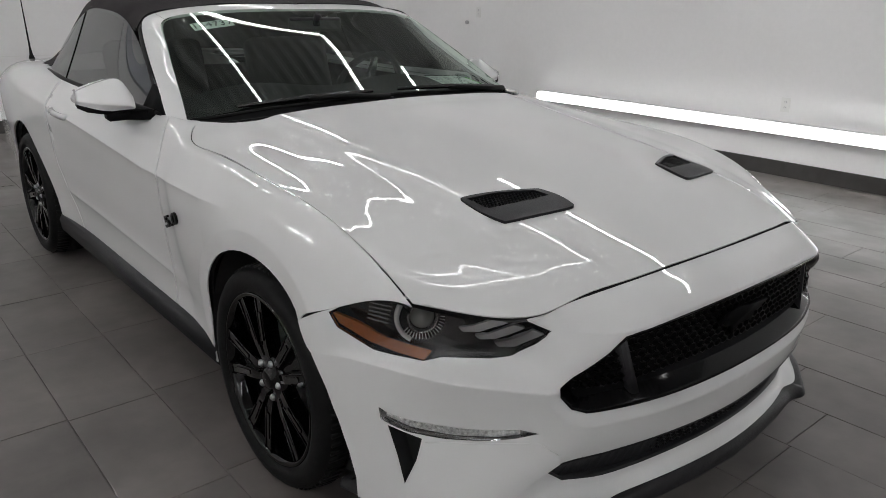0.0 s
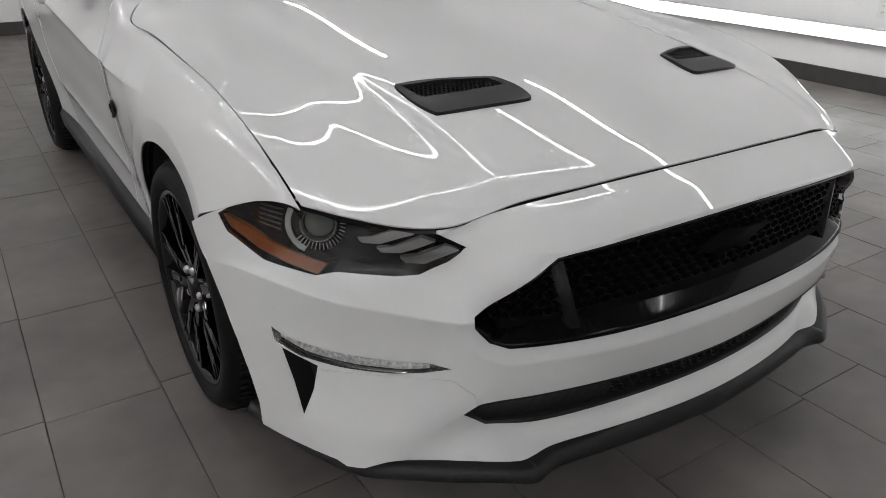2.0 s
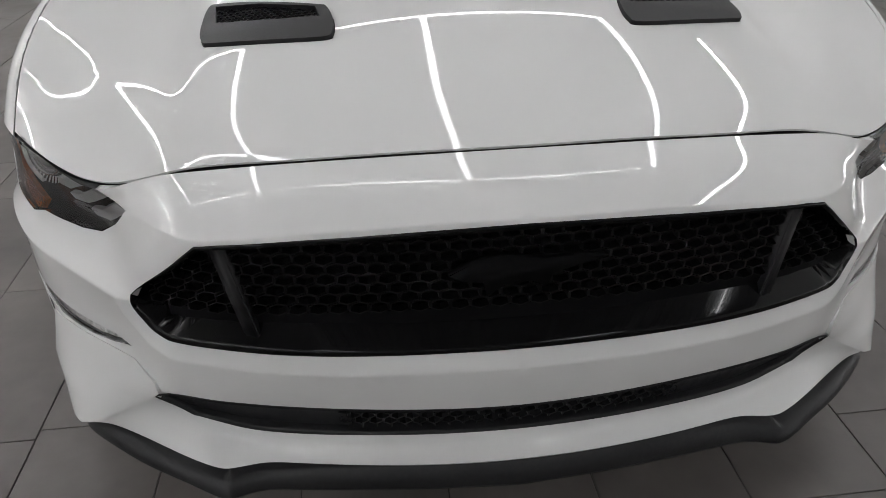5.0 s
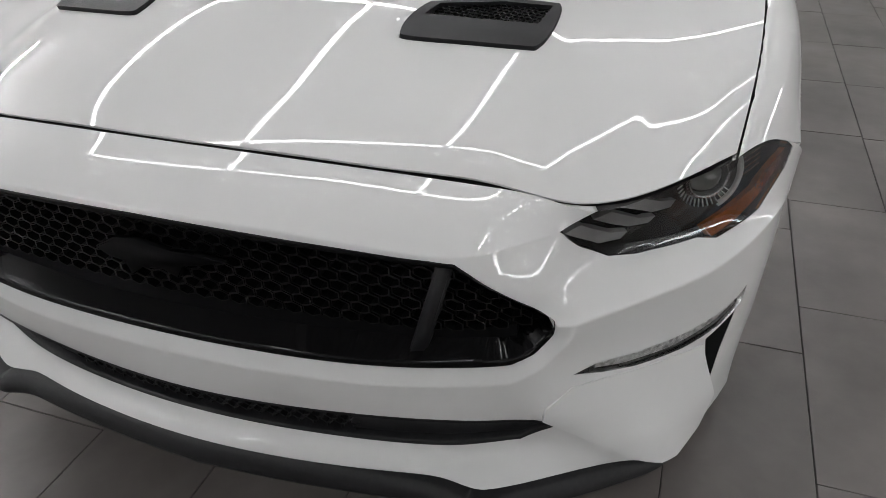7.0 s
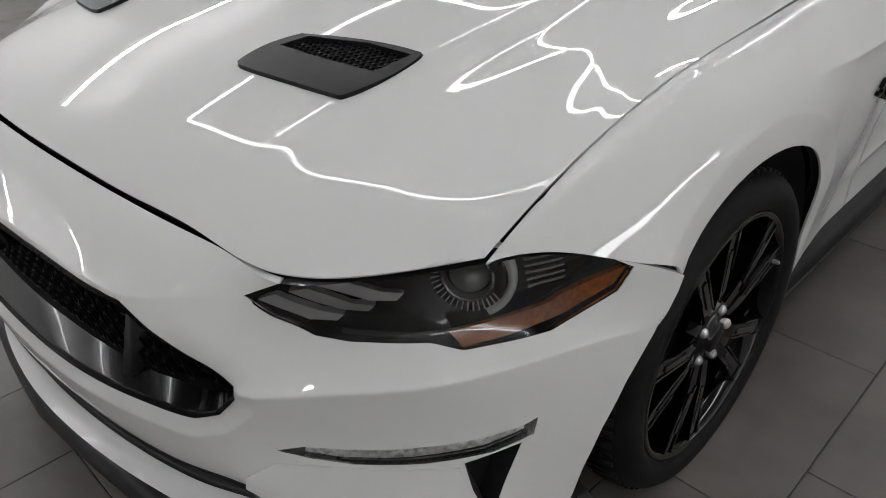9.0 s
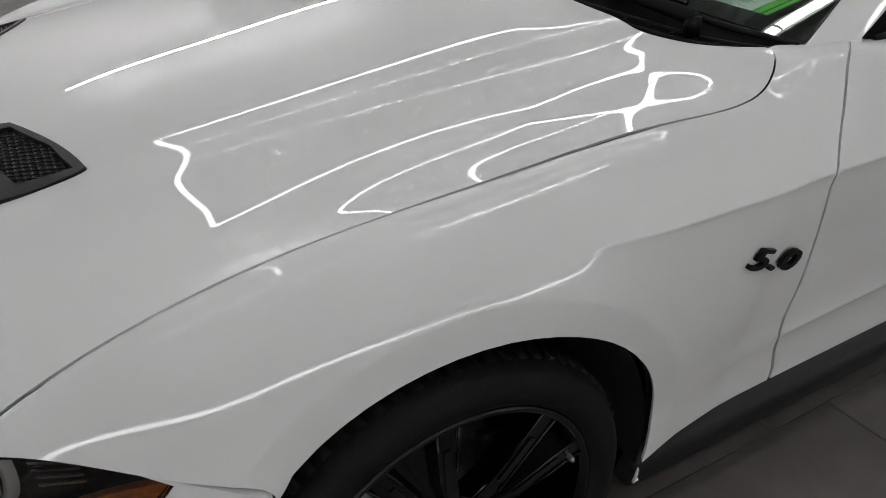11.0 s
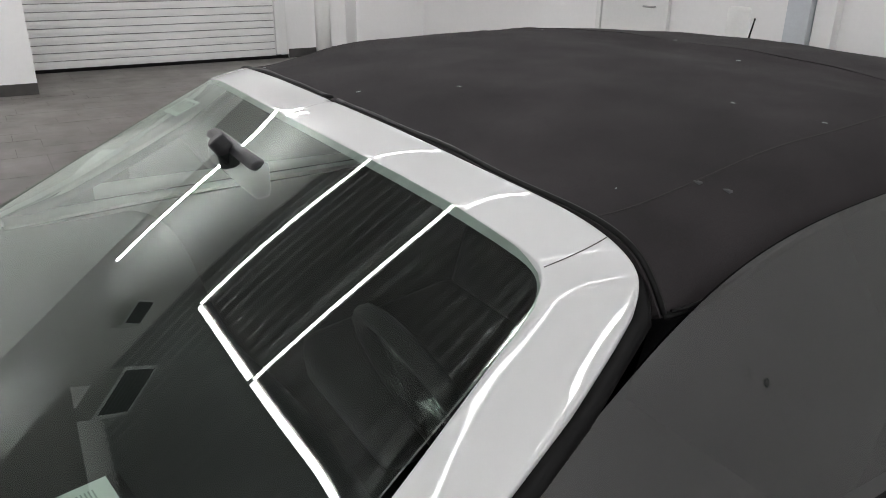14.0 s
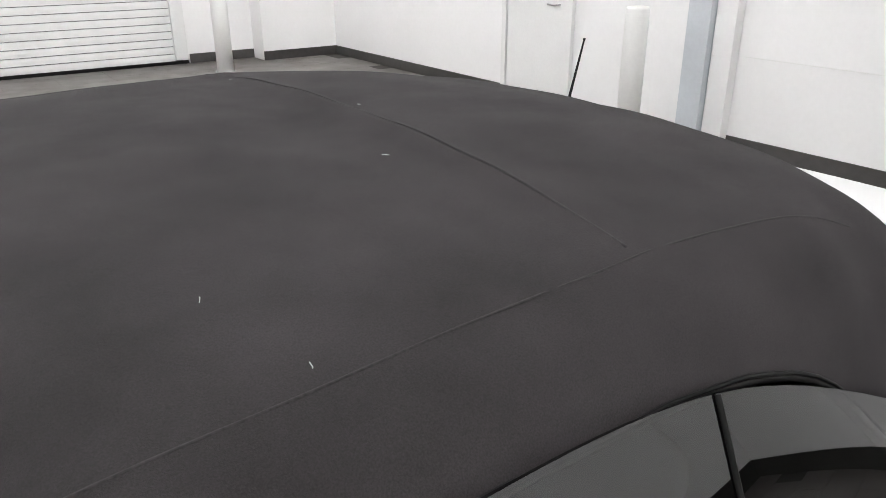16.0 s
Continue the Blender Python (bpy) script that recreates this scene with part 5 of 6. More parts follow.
for s in (1, -1):
    wheel(0.918, -0.02, s)
    wheel(0.925, 2.72, s)

# black rocker extension below each door
for s in (1, -1):
    bm = bmesh.new()
    prof = [(0.862, 0.305), (0.892, 0.298), (0.905, 0.272), (0.898, 0.215), (0.88, 0.195), (0.84, 0.19)]
    a = [bm.verts.new((s * x, 0.40, z)) for x, z in prof]
    b = [bm.verts.new((s * (x + 0.012), 2.32, z + 0.015)) for x, z in prof]
    for i in range(len(prof) - 1):
        bm.faces.new((a[i], a[i + 1], b[i + 1], b[i]))
    bm.faces.new(a)
    bm.faces.new(b)
    part("rocker_panel", bm, M_PLASTIC, car, "satin black rocker extension")

# ---------------------------------------------------------------- car: glass, frame, soft top, inside
GLASS = Loft(
    [(0.000, 0.610, 1.049), (0.300, 0.624, 1.043), (0.550, 0.668, 1.0275), (0.700, 0.715, 1.008), (0.785, 0.747, 0.996)],
    [(0.000, 0.825, 1.155), (0.287, 0.838, 1.150), (0.520, 0.875, 1.1385), (0.660, 0.917, 1.1225), (0.739, 0.942, 1.111)],
    [(0.000, 1.045, 1.261), (0.273, 1.055, 1.257), (0.490, 1.082, 1.2455), (0.620, 1.110, 1.2295), (0.694, 1.128, 1.215)],
    [(0.000, 1.270, 1.358), (0.260, 1.275, 1.357), (0.460, 1.288, 1.347), (0.585, 1.300, 1.330), (0.655, 1.292, 1.304)],
)
GLASS_LOOP = np.array([(0, 0.0), (0.5, 0.0), (1, 0.0), (1, 0.5), (1, 0.9), (0.985, 0.96), (0.95, 0.99), (0.9, 1.0), (0.5, 1.0), (0, 1.0)])
windshield = raw("windshield", *whole(sheet(GLASS, GLASS_LOOP, step=0.03, size=(0.8, 0.85), rim=0.004)), M_GLASS, car, "clear green-tinted windshield")
windshield.visible_shadow = False
# black frit along the lower edge
raw("windshield_band", *whole(sheet(GLASS, np.array([(0, 0), (0.5, 0), (1, 0), (1, 0.06), (0.75, 0.06), (0, 0.045)]), step=0.03, size=(0.8, 0.85), lift=-0.004, rim=0)), M_TRIM, car, "black ceramic band")

FRAME_IN = [(0, 1.270, 1.360), (0.25, 1.274, 1.358), (0.45, 1.287, 1.348), (0.575, 1.299, 1.334), (0.630, 1.301, 1.318), (0.652, 1.268, 1.285), (0.672, 1.185, 1.228), (0.703, 1.062, 1.150), (0.741, 0.912, 1.072), (0.795, 0.727, 0.988)]
FRAME_OUT = [(0, 1.348, 1.378), (0.25, 1.347, 1.378), (0.45, 1.357, 1.368), (0.585, 1.379, 1.351), (0.668, 1.384, 1.327), (0.702, 1.360, 1.288), (0.728, 1.265, 1.217), (0.758, 1.130, 1.142), (0.793, 0.975, 1.062), (0.842, 0.800, 0.985)]
mid = [((a[0] + b[0]) / 2 + 0.0005, (a[1] + b[1]) / 2 - 0.001, (a[2] + b[2]) / 2 + 0.0018) for a, b in zip(FRAME_IN, FRAME_OUT)]
low = [(b[0] - 0.004, b[1] + 0.008, b[2] - 0.022) for b in FRAME_OUT]
ins = [(a[0] - 0.003, a[1] - 0.003, a[2] - 0.012) for a in FRAME_IN]
FRAME = Loft(ins, FRAME_IN, mid, FRAME_OUT, low, folds=(1, 3))
raw("windshield_frame", *whole(sheet(FRAME, np.array([(0, 0), (0.5, 0), (1, 0), (1, 1), (0.5, 1), (0, 1)]), step=0.015, size=(1.4, 0.14), rim=0.0, lines=(np.stack([np.linspace(0, 1, 150), np.full(150, 0.25)], 1), np.stack([np.linspace(0, 1, 150), np.full(150, 0.75)], 1)))), M_PAINT, car, "white windshield frame and pillars")
seam_uv = np.array([(0.438, 0.27), (0.392, 0.74)])

TOP = Loft(
    [(0, 1.350, 1.377), (0.25, 1.350, 1.377), (0.45, 1.360, 1.367), (0.585, 1.382, 1.351), (0.668, 1.388, 1.329), (0.71, 1.392, 1.275)],
    [(0, 1.440, 1.391), (0.25, 1.443, 1.387), (0.45, 1.455, 1.374), (0.59, 1.470, 1.355), (0.67, 1.480, 1.330), (0.706, 1.480, 1.277)],
    [(0, 1.650, 1.412), (0.25, 1.650, 1.409), (0.45, 1.650, 1.401), (0.6, 1.650, 1.389), (0.668, 1.650, 1.364), (0.702, 1.650, 1.320)],
    [(0, 1.950, 1.425), (0.25, 1.950, 1.422), (0.45, 1.945, 1.413), (0.59, 1.935, 1.403), (0.66, 1.925, 1.378), (0.697, 1.920, 1.336)],
    [(0, 2.300, 1.427), (0.25, 2.295, 1.423), (0.45, 2.285, 1.414), (0.58, 2.270, 1.401), (0.65, 2.255, 1.361), (0.69, 2.240, 1.295)],
    [(0, 2.620, 1.397), (0.25, 2.610, 1.393), (0.45, 2.585, 1.376), (0.58, 2.530, 1.349), (0.665, 2.470, 1.261), (0.715, 2.420, 1.165)],
    [(0, 2.900, 1.290), (0.25, 2.890, 1.286), (0.45, 2.850, 1.264), (0.6, 2.770, 1.221), (0.7, 2.670, 1.128), (0.765, 2.590, 1.051)],
    [(0, 3.120, 1.087), (0.25, 3.110, 1.085), (0.45, 3.070, 1.077), (0.6, 3.000, 1.069), (0.715, 2.900, 1.055), (0.79, 2.800, 1.037)],
    extra=lambda q: q + np.stack([0 * q[:, 0], 0 * q[:, 0], -0.004 * np.exp(-((q[:, 1] - 1.80) / 0.05) ** 2) * np.clip(1 - np.abs(q[:, 0]) / 0.6, 0, 1) + 0.007 * np.exp(-((q[:, 1] - 2.17) / 0.018) ** 2) * np.clip((0.62 - np.abs(q[:, 0])) / 0.15, 0, 1) - 0.008 * np.exp(-((q[:, 1] - 2.08) / 0.06) ** 2) * np.clip(1 - np.abs(q[:, 0]) / 0.62, 0, 1)
                                  + 0.0022 * np.exp(-((q[:, 1] - 1.92 - 0.25 * np.abs(q[:, 0] - 0.1)) / 0.02) ** 2) + 0.0018 * np.exp(-((q[:, 1] - 2.02 - 0.4 * np.abs(q[:, 0] - 0.3)) / 0.016) ** 2) + 0.0018 * np.sin(q[:, 0] * 23 + q[:, 1] * 9) * np.sin(q[:, 1] * 17 - q[:, 0] * 7)], 1),
)
soft_top = raw("soft_top", *whole(sheet(TOP, np.array([(0, 0), (0.5, 0), (1, 0), (1, 0.5), (1, 1), (0.5, 1), (0, 1)]), step=0.022, size=(0.85, 1.9), rim=0.012)), M_FABRIC, car, "closed black canvas soft top, faintly creased and dusty")


def welt(loft, uv0, uv1, radius, name, mat, lift, n=40):
    """A thin raised line that follows a sheet on both sides."""
    t = np.linspace(0, 1, n)
    uv = np.array(uv0) * (1 - t[:, None]) + np.array(uv1) * t[:, None]
    p = loft.at(uv) + loft.normal(uv) * lift
    for s in (1, -1):
        bm = bmesh.new()
        tube(bm, [(s * a[0], a[1], a[2]) for a in p], radius, 6)
        part(name, bm, mat, car)


welt(FRAME, seam_uv[0], seam_uv[1], 0.0007, "frame_seam", M_BASE, 0.0)
welt(TOP, (0.63, 0.01), (0.60, 0.72), 0.0018, "top_seam", M_SEAM, -0.0008)
welt(TOP, (0.01, 0.012), (0.99, 0.012), 0.004, "front_welt", M_TRIM, 0.001)
welt(TOP, (0.995, 0.01), (0.995, 0.93), 0.0045, "side_welt", M_TRIM, 0.0)
welt(TOP, (0.985, 0.03), (0.985, 0.93), 0.0022, "side_welt", M_TRIM, 0.004)
for vv in (0.525,):
    welt(TOP, (0.0, vv), (0.58, vv - 0.01), 0.0022, "bow_seam", M_SEAM, -0.0008)
for p in ((0.610, 1.544), (0.640, 1.560)):
    q = TOP.at(TOP.find([(p[0], p[1], 0)], axes=(0, 1)))[0]
    bm = bmesh.new()
    box(bm, (q[0] - 0.005, q[1] - 0.003, q[2] - 0.002), (q[0] + 0.005, q[1] + 0.003, q[2] + 0.0012), 0.0005)
    part("fabric_tag", bm, M_TAG, car, "small grey tag on the canvas")

# lint on the canvas
bm = bmesh.new()
r5 = random.Random(11)
for k in range(10):
    uv = np.array([[r5.uniform(0.0, 0.9), r5.uniform(0.05, 0.6)]])
    p = Vector(TOP.at(uv)[0] + TOP.normal(uv)[0] * 0.001)
    p.x *= r5.choice((1, 1, -1))
    a = r5.uniform(0, 6.28)
    d = Vector((math.cos(a), math.sin(a), 0)) * r5.uniform(0.0015, 0.0045)
    tube(bm, [p - d, p + d + Vector((0.002, 0, 0.001)), p + d * 1.5], 0.0004, 4)
lint = tagged(part("lint", bm, M_INK, car), "pale lint specks on the canvas", kind="stuff")

# side windows
SGLASS = Loft(
    [(0.832, 0.865, 1.002), (0.838, 1.15, 1.006), (0.842, 1.50, 1.010), (0.840, 1.85, 1.014), (0.832, 2.20, 1.020), (0.800, 2.560, 1.028)],
    [(0.805, 0.955, 1.045), (0.790, 1.21, 1.095), (0.780, 1.51, 1.145), (0.775, 1.84, 1.168), (0.770, 2.18, 1.155), (0.770, 2.53, 1.085)],
    [(0.778, 1.060, 1.100), (0.739, 1.28, 1.203), (0.713, 1.52, 1.312), (0.705, 1.83, 1.347), (0.701, 2.15, 1.323), (0.722, 2.500, 1.175)],
)
SG = np.array([(0, 0), (0.5, 0), (1, 0), (1, 1), (0.5, 1), (0, 1)])
both("side_window", sheet(SGLASS, SG, step=0.03, size=(1.7, 0.32), rim=0.004), M_SIDEGLASS, car, "dark tinted side window")
for s in (1, -1):
    bm = bmesh.new()
    t = np.linspace(0, 1, 12)
    p = SGLASS.at(np.stack([0.752 + 0.028 * t, t], 1))
    tube(bm, [(s * (a[0] + 0.001), a[1], a[2]) for a in p], 0.003, 8)
    part("window_divider", bm, M_TRIM, car)
    bm = bmesh.new()
    t = np.linspace(0, 1, 40)
    p = SGLASS.at(np.stack([t, 0 * t], 1))
    tube(bm, [(s * (a[0] + 0.004), a[1], a[2] + 0.002) for a in p], [0.005, 0.007] + [0.010] * 38, 8)
    part("belt_moulding", bm, M_TRIM, car, "black belt moulding below the window")
    bm = bmesh.new()
    p = np.array(FRAME_OUT[4:-1] + [(0.822, 0.848, 1.014)])
    tube(bm, [(s * (a[0] + 0.001), a[1] + 0.012, a[2] - 0.016) for a in p], 0.012, 8)
    part("pillar_seal", bm, M_TRIM, car)
    # sail in the window corner behind the mirror
    bm = bmesh.new()
    prism(bm, [(s * 0.836, 0.84, 1.004), (s * 0.842, 1.04, 1.008), (s * 0.796, 1.035, 1.092), (s * 0.812, 0.93, 1.040)], (-s * 0.012, 0, 0))
    part("window_sail", bm, M_MATTE, car, "black corner sail")

# mirrors


def wedge(a, b, c, d, e):
    """A mirror section with firm corners at the top edge and the nose."""
    a, b, c, d, e = (Vector(p) for p in (a, b, c, d, e))
    return [tuple(p) for p in (a, b.lerp(a, 0.16), b.lerp(c, 0.16), c * 0.35 + (b + d) * 0.325, d.lerp(c, 0.16), d.lerp(e, 0.2), e)]


MIR = Loft(*[wedge(*r) for r in (
    [(0.868, 1.100, 1.050), (0.868, 1.050, 1.052), (0.874, 1.010, 1.040), (0.886, 0.975, 1.020), (0.893, 0.980, 1.008)],
    [(0.885, 1.130, 1.094), (0.889, 1.065, 1.096), (0.895, 1.005, 1.066), (0.908, 0.975, 1.026), (0.915, 0.990, 1.006)],
    [(0.908, 1.145, 1.112), (0.915, 1.083, 1.116), (0.928, 1.015, 1.081), (0.945, 0.988, 1.030), (0.950, 1.005, 1.007)],
    [(0.955, 1.160, 1.101), (0.960, 1.110, 1.105), (0.975, 1.040, 1.076), (0.990, 1.015, 1.034), (0.995, 1.030, 1.012)],
    [(0.998, 1.170, 1.085), (1.000, 1.135, 1.089), (1.012, 1.080, 1.066), (1.025, 1.050, 1.038), (1.028, 1.065, 1.016)],
    [(1.035, 1.180, 1.067), (1.040, 1.150, 1.070), (1.052, 1.110, 1.057), (1.058, 1.085, 1.044), (1.055, 1.095, 1.030)],
)])
for s in (1, -1):
    m = new("side_mirror")
    m.parent = car
    tagged(m, "white door mirror on a black arm")
    n = 18
    uv = np.stack(np.meshgrid(np.linspace(0, 1, n), np.linspace(0, 1, n)), -1).reshape(-1, 2)
    q = MIR.at(uv)
    v = [(s * a[0], a[1], a[2]) for a in q]
    back = [(s * (a[0] * 0.93 + 0.985 * 0.07), max(a[1] + 0.02, 1.150) + 0.03 * (a[0] - 0.88) / 0.2, a[2] * 0.93 + 1.06 * 0.07) for a in q]
    f = [(i * n + j, i * n + j + 1, (i + 1) * n + j + 1, (i + 1) * n + j) for i in range(n - 1) for j in range(n - 1)]
    edge = [j for j in range(n)] + [i * n + n - 1 for i in range(1, n)] + [(n - 1) * n + j for j in range(n - 2, -1, -1)] + [i * n for i in range(n - 2, 0, -1)]
    k = len(v)
    f += [(edge[i], edge[(i + 1) % len(edge)], k + edge[(i + 1) % len(edge)], k + edge[i]) for i in range(len(edge))]
    raw("mirror_cap", v + back, f, M_PAINT, m, "white mirror cap")
    bm = bmesh.new()
    prism(bm, [back[i] for i in edge], (0, 0.004, 0))
    part("mirror_glass", bm, M_CHROME, m)
    bm = bmesh.new()
    prism(bm, [(s * 0.890, 0.977, 1.009), (s * 0.950, 1.000, 1.007), (s * 0.997, 1.026, 1.012), (s * 1.030, 1.060, 1.016), (s * 1.055, 1.090, 1.029), (s * 1.042, 1.165, 1.030), (s * 0.885, 1.120, 1.009)], (0, 0, -0.013))
    part("mirror_base", bm, M_MATTE, m)
    bm = bmesh.new()
    prism(bm, [(s * 0.828, 0.900, 1.012), (s * 0.860, 0.918, 1.022), (s * 0.905, 0.970, 1.016), (s * 0.975, 1.010, 1.006), (s * 0.970, 1.080, 1.006), (s * 0.900, 1.060, 1.012), (s * 0.828, 1.000, 1.012)], (0, 0, -0.036))
    bmesh.ops.bevel(bm, geom=bm.edges[:], offset=0.006, segments=2, affect="EDGES")
    part("mirror_arm", bm, M_MATTE, m, "black mirror arm")

# cowl panel and wipers
COWL = Loft(
    [(0, 0.482, 1.025), (0.2, 0.486, 1.021), (0.39, 0.501, 1.014), (0.53, 0.507, 1.003), (0.65, 0.537, 0.994), (0.722, 0.596, 0.987), (0.768, 0.682, 0.981)],
    [(0, 0.535, 1.012), (0.2, 0.541, 1.009), (0.39, 0.558, 1.002), (0.53, 0.582, 0.994), (0.65, 0.622, 0.985), (0.725, 0.672, 0.981), (0.785, 0.722, 0.980)],
    [(0, 0.606, 1.048), (0.2, 0.613, 1.044), (0.39, 0.636, 1.034), (0.55, 0.672, 1.021), (0.66, 0.704, 1.005), (0.73, 0.732, 0.997), (0.788, 0.752, 0.990)],
)
raw("cowl", *whole(sheet(COWL, SG, step=0.03, size=(0.9, 0.12), rim=0.0)), M_MATTE, car, "black plastic cowl below the windshield")

# raised ribs and a rubber seal along the cowl
for v, r, name in ((0.12, 0.006, "hood_seal"), (0.42, 0.005, "cowl_rib"), (0.62, 0.005, "cowl_rib"), (0.95, 0.007, "cowl_rib")):
    bm = bmesh.new()
    u = np.linspace(-0.97, 0.97, 90)
    p = COWL.at(np.stack([np.abs(u), np.full(90, v)], 1))
    tube(bm, [(math.copysign(a[0], k), a[1], a[2] + 0.002) for a, k in zip(p, u)], r, 6)
    part(name, bm, M_TRIM, car)
for k in range(26):
    # drain slots between the ribs
    x = -0.62 + 1.24 * k / 25
    p = COWL.at([[min(abs(x) / 0.785, 0.98), 0.45], [min(abs(x) / 0.785, 0.98), 0.60]])
    bm = bmesh.new()
    tube(bm, [(math.copysign(a[0], x), a[1], a[2] + 0.001) for a in p], 0.0035, 5)
    part("cowl_slat", bm, M_TRIM, car)


def wiper(base, bend, tip0, tip1):
    w = new("wiper")
    w.parent = car
    tagged(w, "black windshield wiper")
    bm = bmesh.new()
    tube(bm, [base, (base[0], base[1], base[2] + 0.03)], 0.016, 12)
    part("pivot", bm, M_TRIM, w)
    bm = bmesh.new()
    tube(bm, [(base[0], base[1], base[2] + 0.028), bend, [(a + b) / 2 for a, b in zip(tip0, tip1)]], [0.016, 0.012, 0.008], 8)
    part("arm", bm, M_TRIM, w)
    bm = bmesh.new()
    mid = [(a + b) / 2 for a, b in zip(tip0, tip1)]
    mid[2] += 0.004
    tube(bm, [tip0, mid, tip1], [0.007, 0.011, 0.006], 6)
    part("blade", bm, M_GLOSS, w)


wiper((0.640, 0.628, 0.996), (0.50, 0.608, 1.038), (0.60, 0.648, 1.040), (0.02, 0.592, 1.066))
wiper((-0.06, 0.540, 1.016), (-0.25, 0.572, 1.058), (-0.10, 0.592, 1.066), (-0.62, 0.690, 1.034))

# badge on each fender
def text_mesh(name, words, size, m, mat, parent, depth=0.003, label="", bold=0.0):
    cu = bpy.data.curves.new(name, "FONT")
    cu.body, cu.size, cu.extrude, cu.offset = words, size, depth, bold
    cu.space_character = 1.12
    cu.align_x, cu.align_y = "CENTER", "CENTER"
    ob = bpy.data.objects.new(name, cu)
    scene.collection.objects.link(ob)
    bpy.context.view_layer.update()
    me = bpy.data.meshes.new_from_object(ob.evaluated_get(bpy.context.evaluated_depsgraph_get()))
    bpy.data.objects.remove(ob)
    me.transform(m)
    me.materials.clear()
    me.materials.append(mat)
    out = new(name, me)
    out.parent = parent
    return tagged(out, label)


for s in (1, -1):
    uv = SIDE.find([(0.94, 0.594, 0.688)], axes=(1, 2))
    p, nrm = Vector(SIDE.at(uv)[0]), Vector(SIDE.normal(uv)[0])
    nrm = Vector((0.99, 0.06, -0.11)).normalized()
    p.x, nrm.x = p.x * s, nrm.x * s
    along = Vector((0, s, -0.36 * s))
    along = (along - nrm * along.dot(nrm)).normalized()
    up = nrm.cross(along)
    m = Matrix.Translation(p + nrm * 0.006) @ Matrix((along, up, nrm)).transposed().to_4x4() @ Matrix(((2.15, 0.22, 0, 0), (0, 1, 0, 0), (0, 0, 1, 0), (0, 0, 0, 1)))
    text_mesh("fender_badge", "5.0", 0.056, m, M_TRIM, car, 0.004, "gloss black raised 5.0 badge", 0.0012)

# door handles
for s in (1, -1):
    bm = bmesh.new()
    tube(bm, [(s * 0.928, 1.78, 0.885), (s * 0.950, 1.81, 0.888), (s * 0.955, 1.90, 0.89), (s * 0.950, 1.99, 0.893), (s * 0.930, 2.02, 0.894)], [0.012, 0.014, 0.014, 0.014, 0.012], 10)
    part("door_handle", bm, M_PAINT, doors[0] if s > 0 else doors[1], "white pull handle")
    bm = bmesh.new()
    tube(bm, [(s * 0.925, 2.05, 0.893), (s * 0.941, 2.05, 0.893)], 0.016, 14)
    part("lock_cap", bm, M_PAINT, doors[0] if s > 0 else doors[1])

# rear deck, tail and antenna
DECK = Loft(
    [(0, 3.09, 1.082), (0.3, 3.08, 1.080), (0.55, 3.01, 1.070), (0.70, 2.90, 1.058), (0.80, 2.78, 1.036)],
    [(0, 3.30, 1.063), (0.3, 3.29, 1.060), (0.55, 3.25, 1.053), (0.70, 3.18, 1.040), (0.80, 3.10, 1.018)],
    [(0, 3.60, 1.035), (0.3, 3.595, 1.033), (0.52, 3.57, 1.025), (0.66, 3.52, 1.015), (0.76, 3.45, 0.993)],
    [(0, 3.82, 1.013), (0.3, 3.815, 1.011), (0.50, 3.80, 1.006), (0.62, 3.77, 0.998), (0.705, 3.74, 0.976)],
)
raw("trunk_lid", *whole(sheet(DECK, SG, step=0.04, size=(0.85, 0.75), rim=0.012)), M_PAINT, car, "white boot lid")
TAIL = Loft(
    [(0, 3.82, 1.008), (0.4, 3.81, 1.003), (0.7, 3.74, 0.973), (0.87, 3.74, 0.83)],
    [(0, 3.86, 0.85), (0.4, 3.85, 0.85), (0.72, 3.79, 0.82), (0.868, 3.74, 0.63)],
    [(0, 3.90, 0.55), (0.4, 3.89, 0.55), (0.72, 3.82, 0.52), (0.845, 3.74, 0.42)],
    [(0, 3.86, 0.28), (0.4, 3.85, 0.28), (0.70, 3.80, 0.28), (0.80, 3.74, 0.30)],
)
raw("rear_bumper", *whole(sheet(TAIL, SG, step=0.06, size=(0.95, 0.8), rim=0.01)), M_PAINT, car, "white rear bumper")

bm = bmesh.new()
tube(bm, [(-0.724, 3.300, 1.035), (-0.724, 3.305, 1.06), (-0.723, 3.317, 1.10), (-0.717, 3.387, 1.372), (-0.717, 3.389, 1.38)], [0.018, 0.010, 0.0055, 0.003, 0.0045], 8)
part("antenna", bm, M_TRIM, car, "thin black rod antenna")

# inside: dashboard, wheel, seats, mirror
DASH = Loft(
    [(0, 0.545, 1.010), (0.3, 0.575, 1.008), (0.55, 0.645, 1.000), (0.76, 0.75, 0.985)],
    [(0, 0.75, 1.030), (0.3, 0.77, 1.024), (0.55, 0.82, 1.014), (0.76, 0.90, 0.990)],
    [(0, 1.00, 1.040), (0.3, 1.02, 1.058), (0.55, 1.04, 1.040), (0.76, 1.06, 0.990)],
    [(0, 1.14, 0.990), (0.3, 1.15, 1.020), (0.55, 1.16, 1.000), (0.76, 1.15, 0.960)],
    [(0, 1.16, 0.75), (0.3, 1.17, 0.75), (0.55, 1.17, 0.75), (0.76, 1.16, 0.75)],
)
raw("dashboard", *whole(sheet(DASH, SG, step=0.035, size=(0.8, 0.9), rim=0.0)), M_DASH, car, "black dashboard")
bm = bmesh.new()
c = Vector((0.38, 1.33, 0.985))
ax = Vector((0, 0.9, 0.42)).normalized()
sx = Vector((1, 0, 0))
sy = ax.cross(sx)
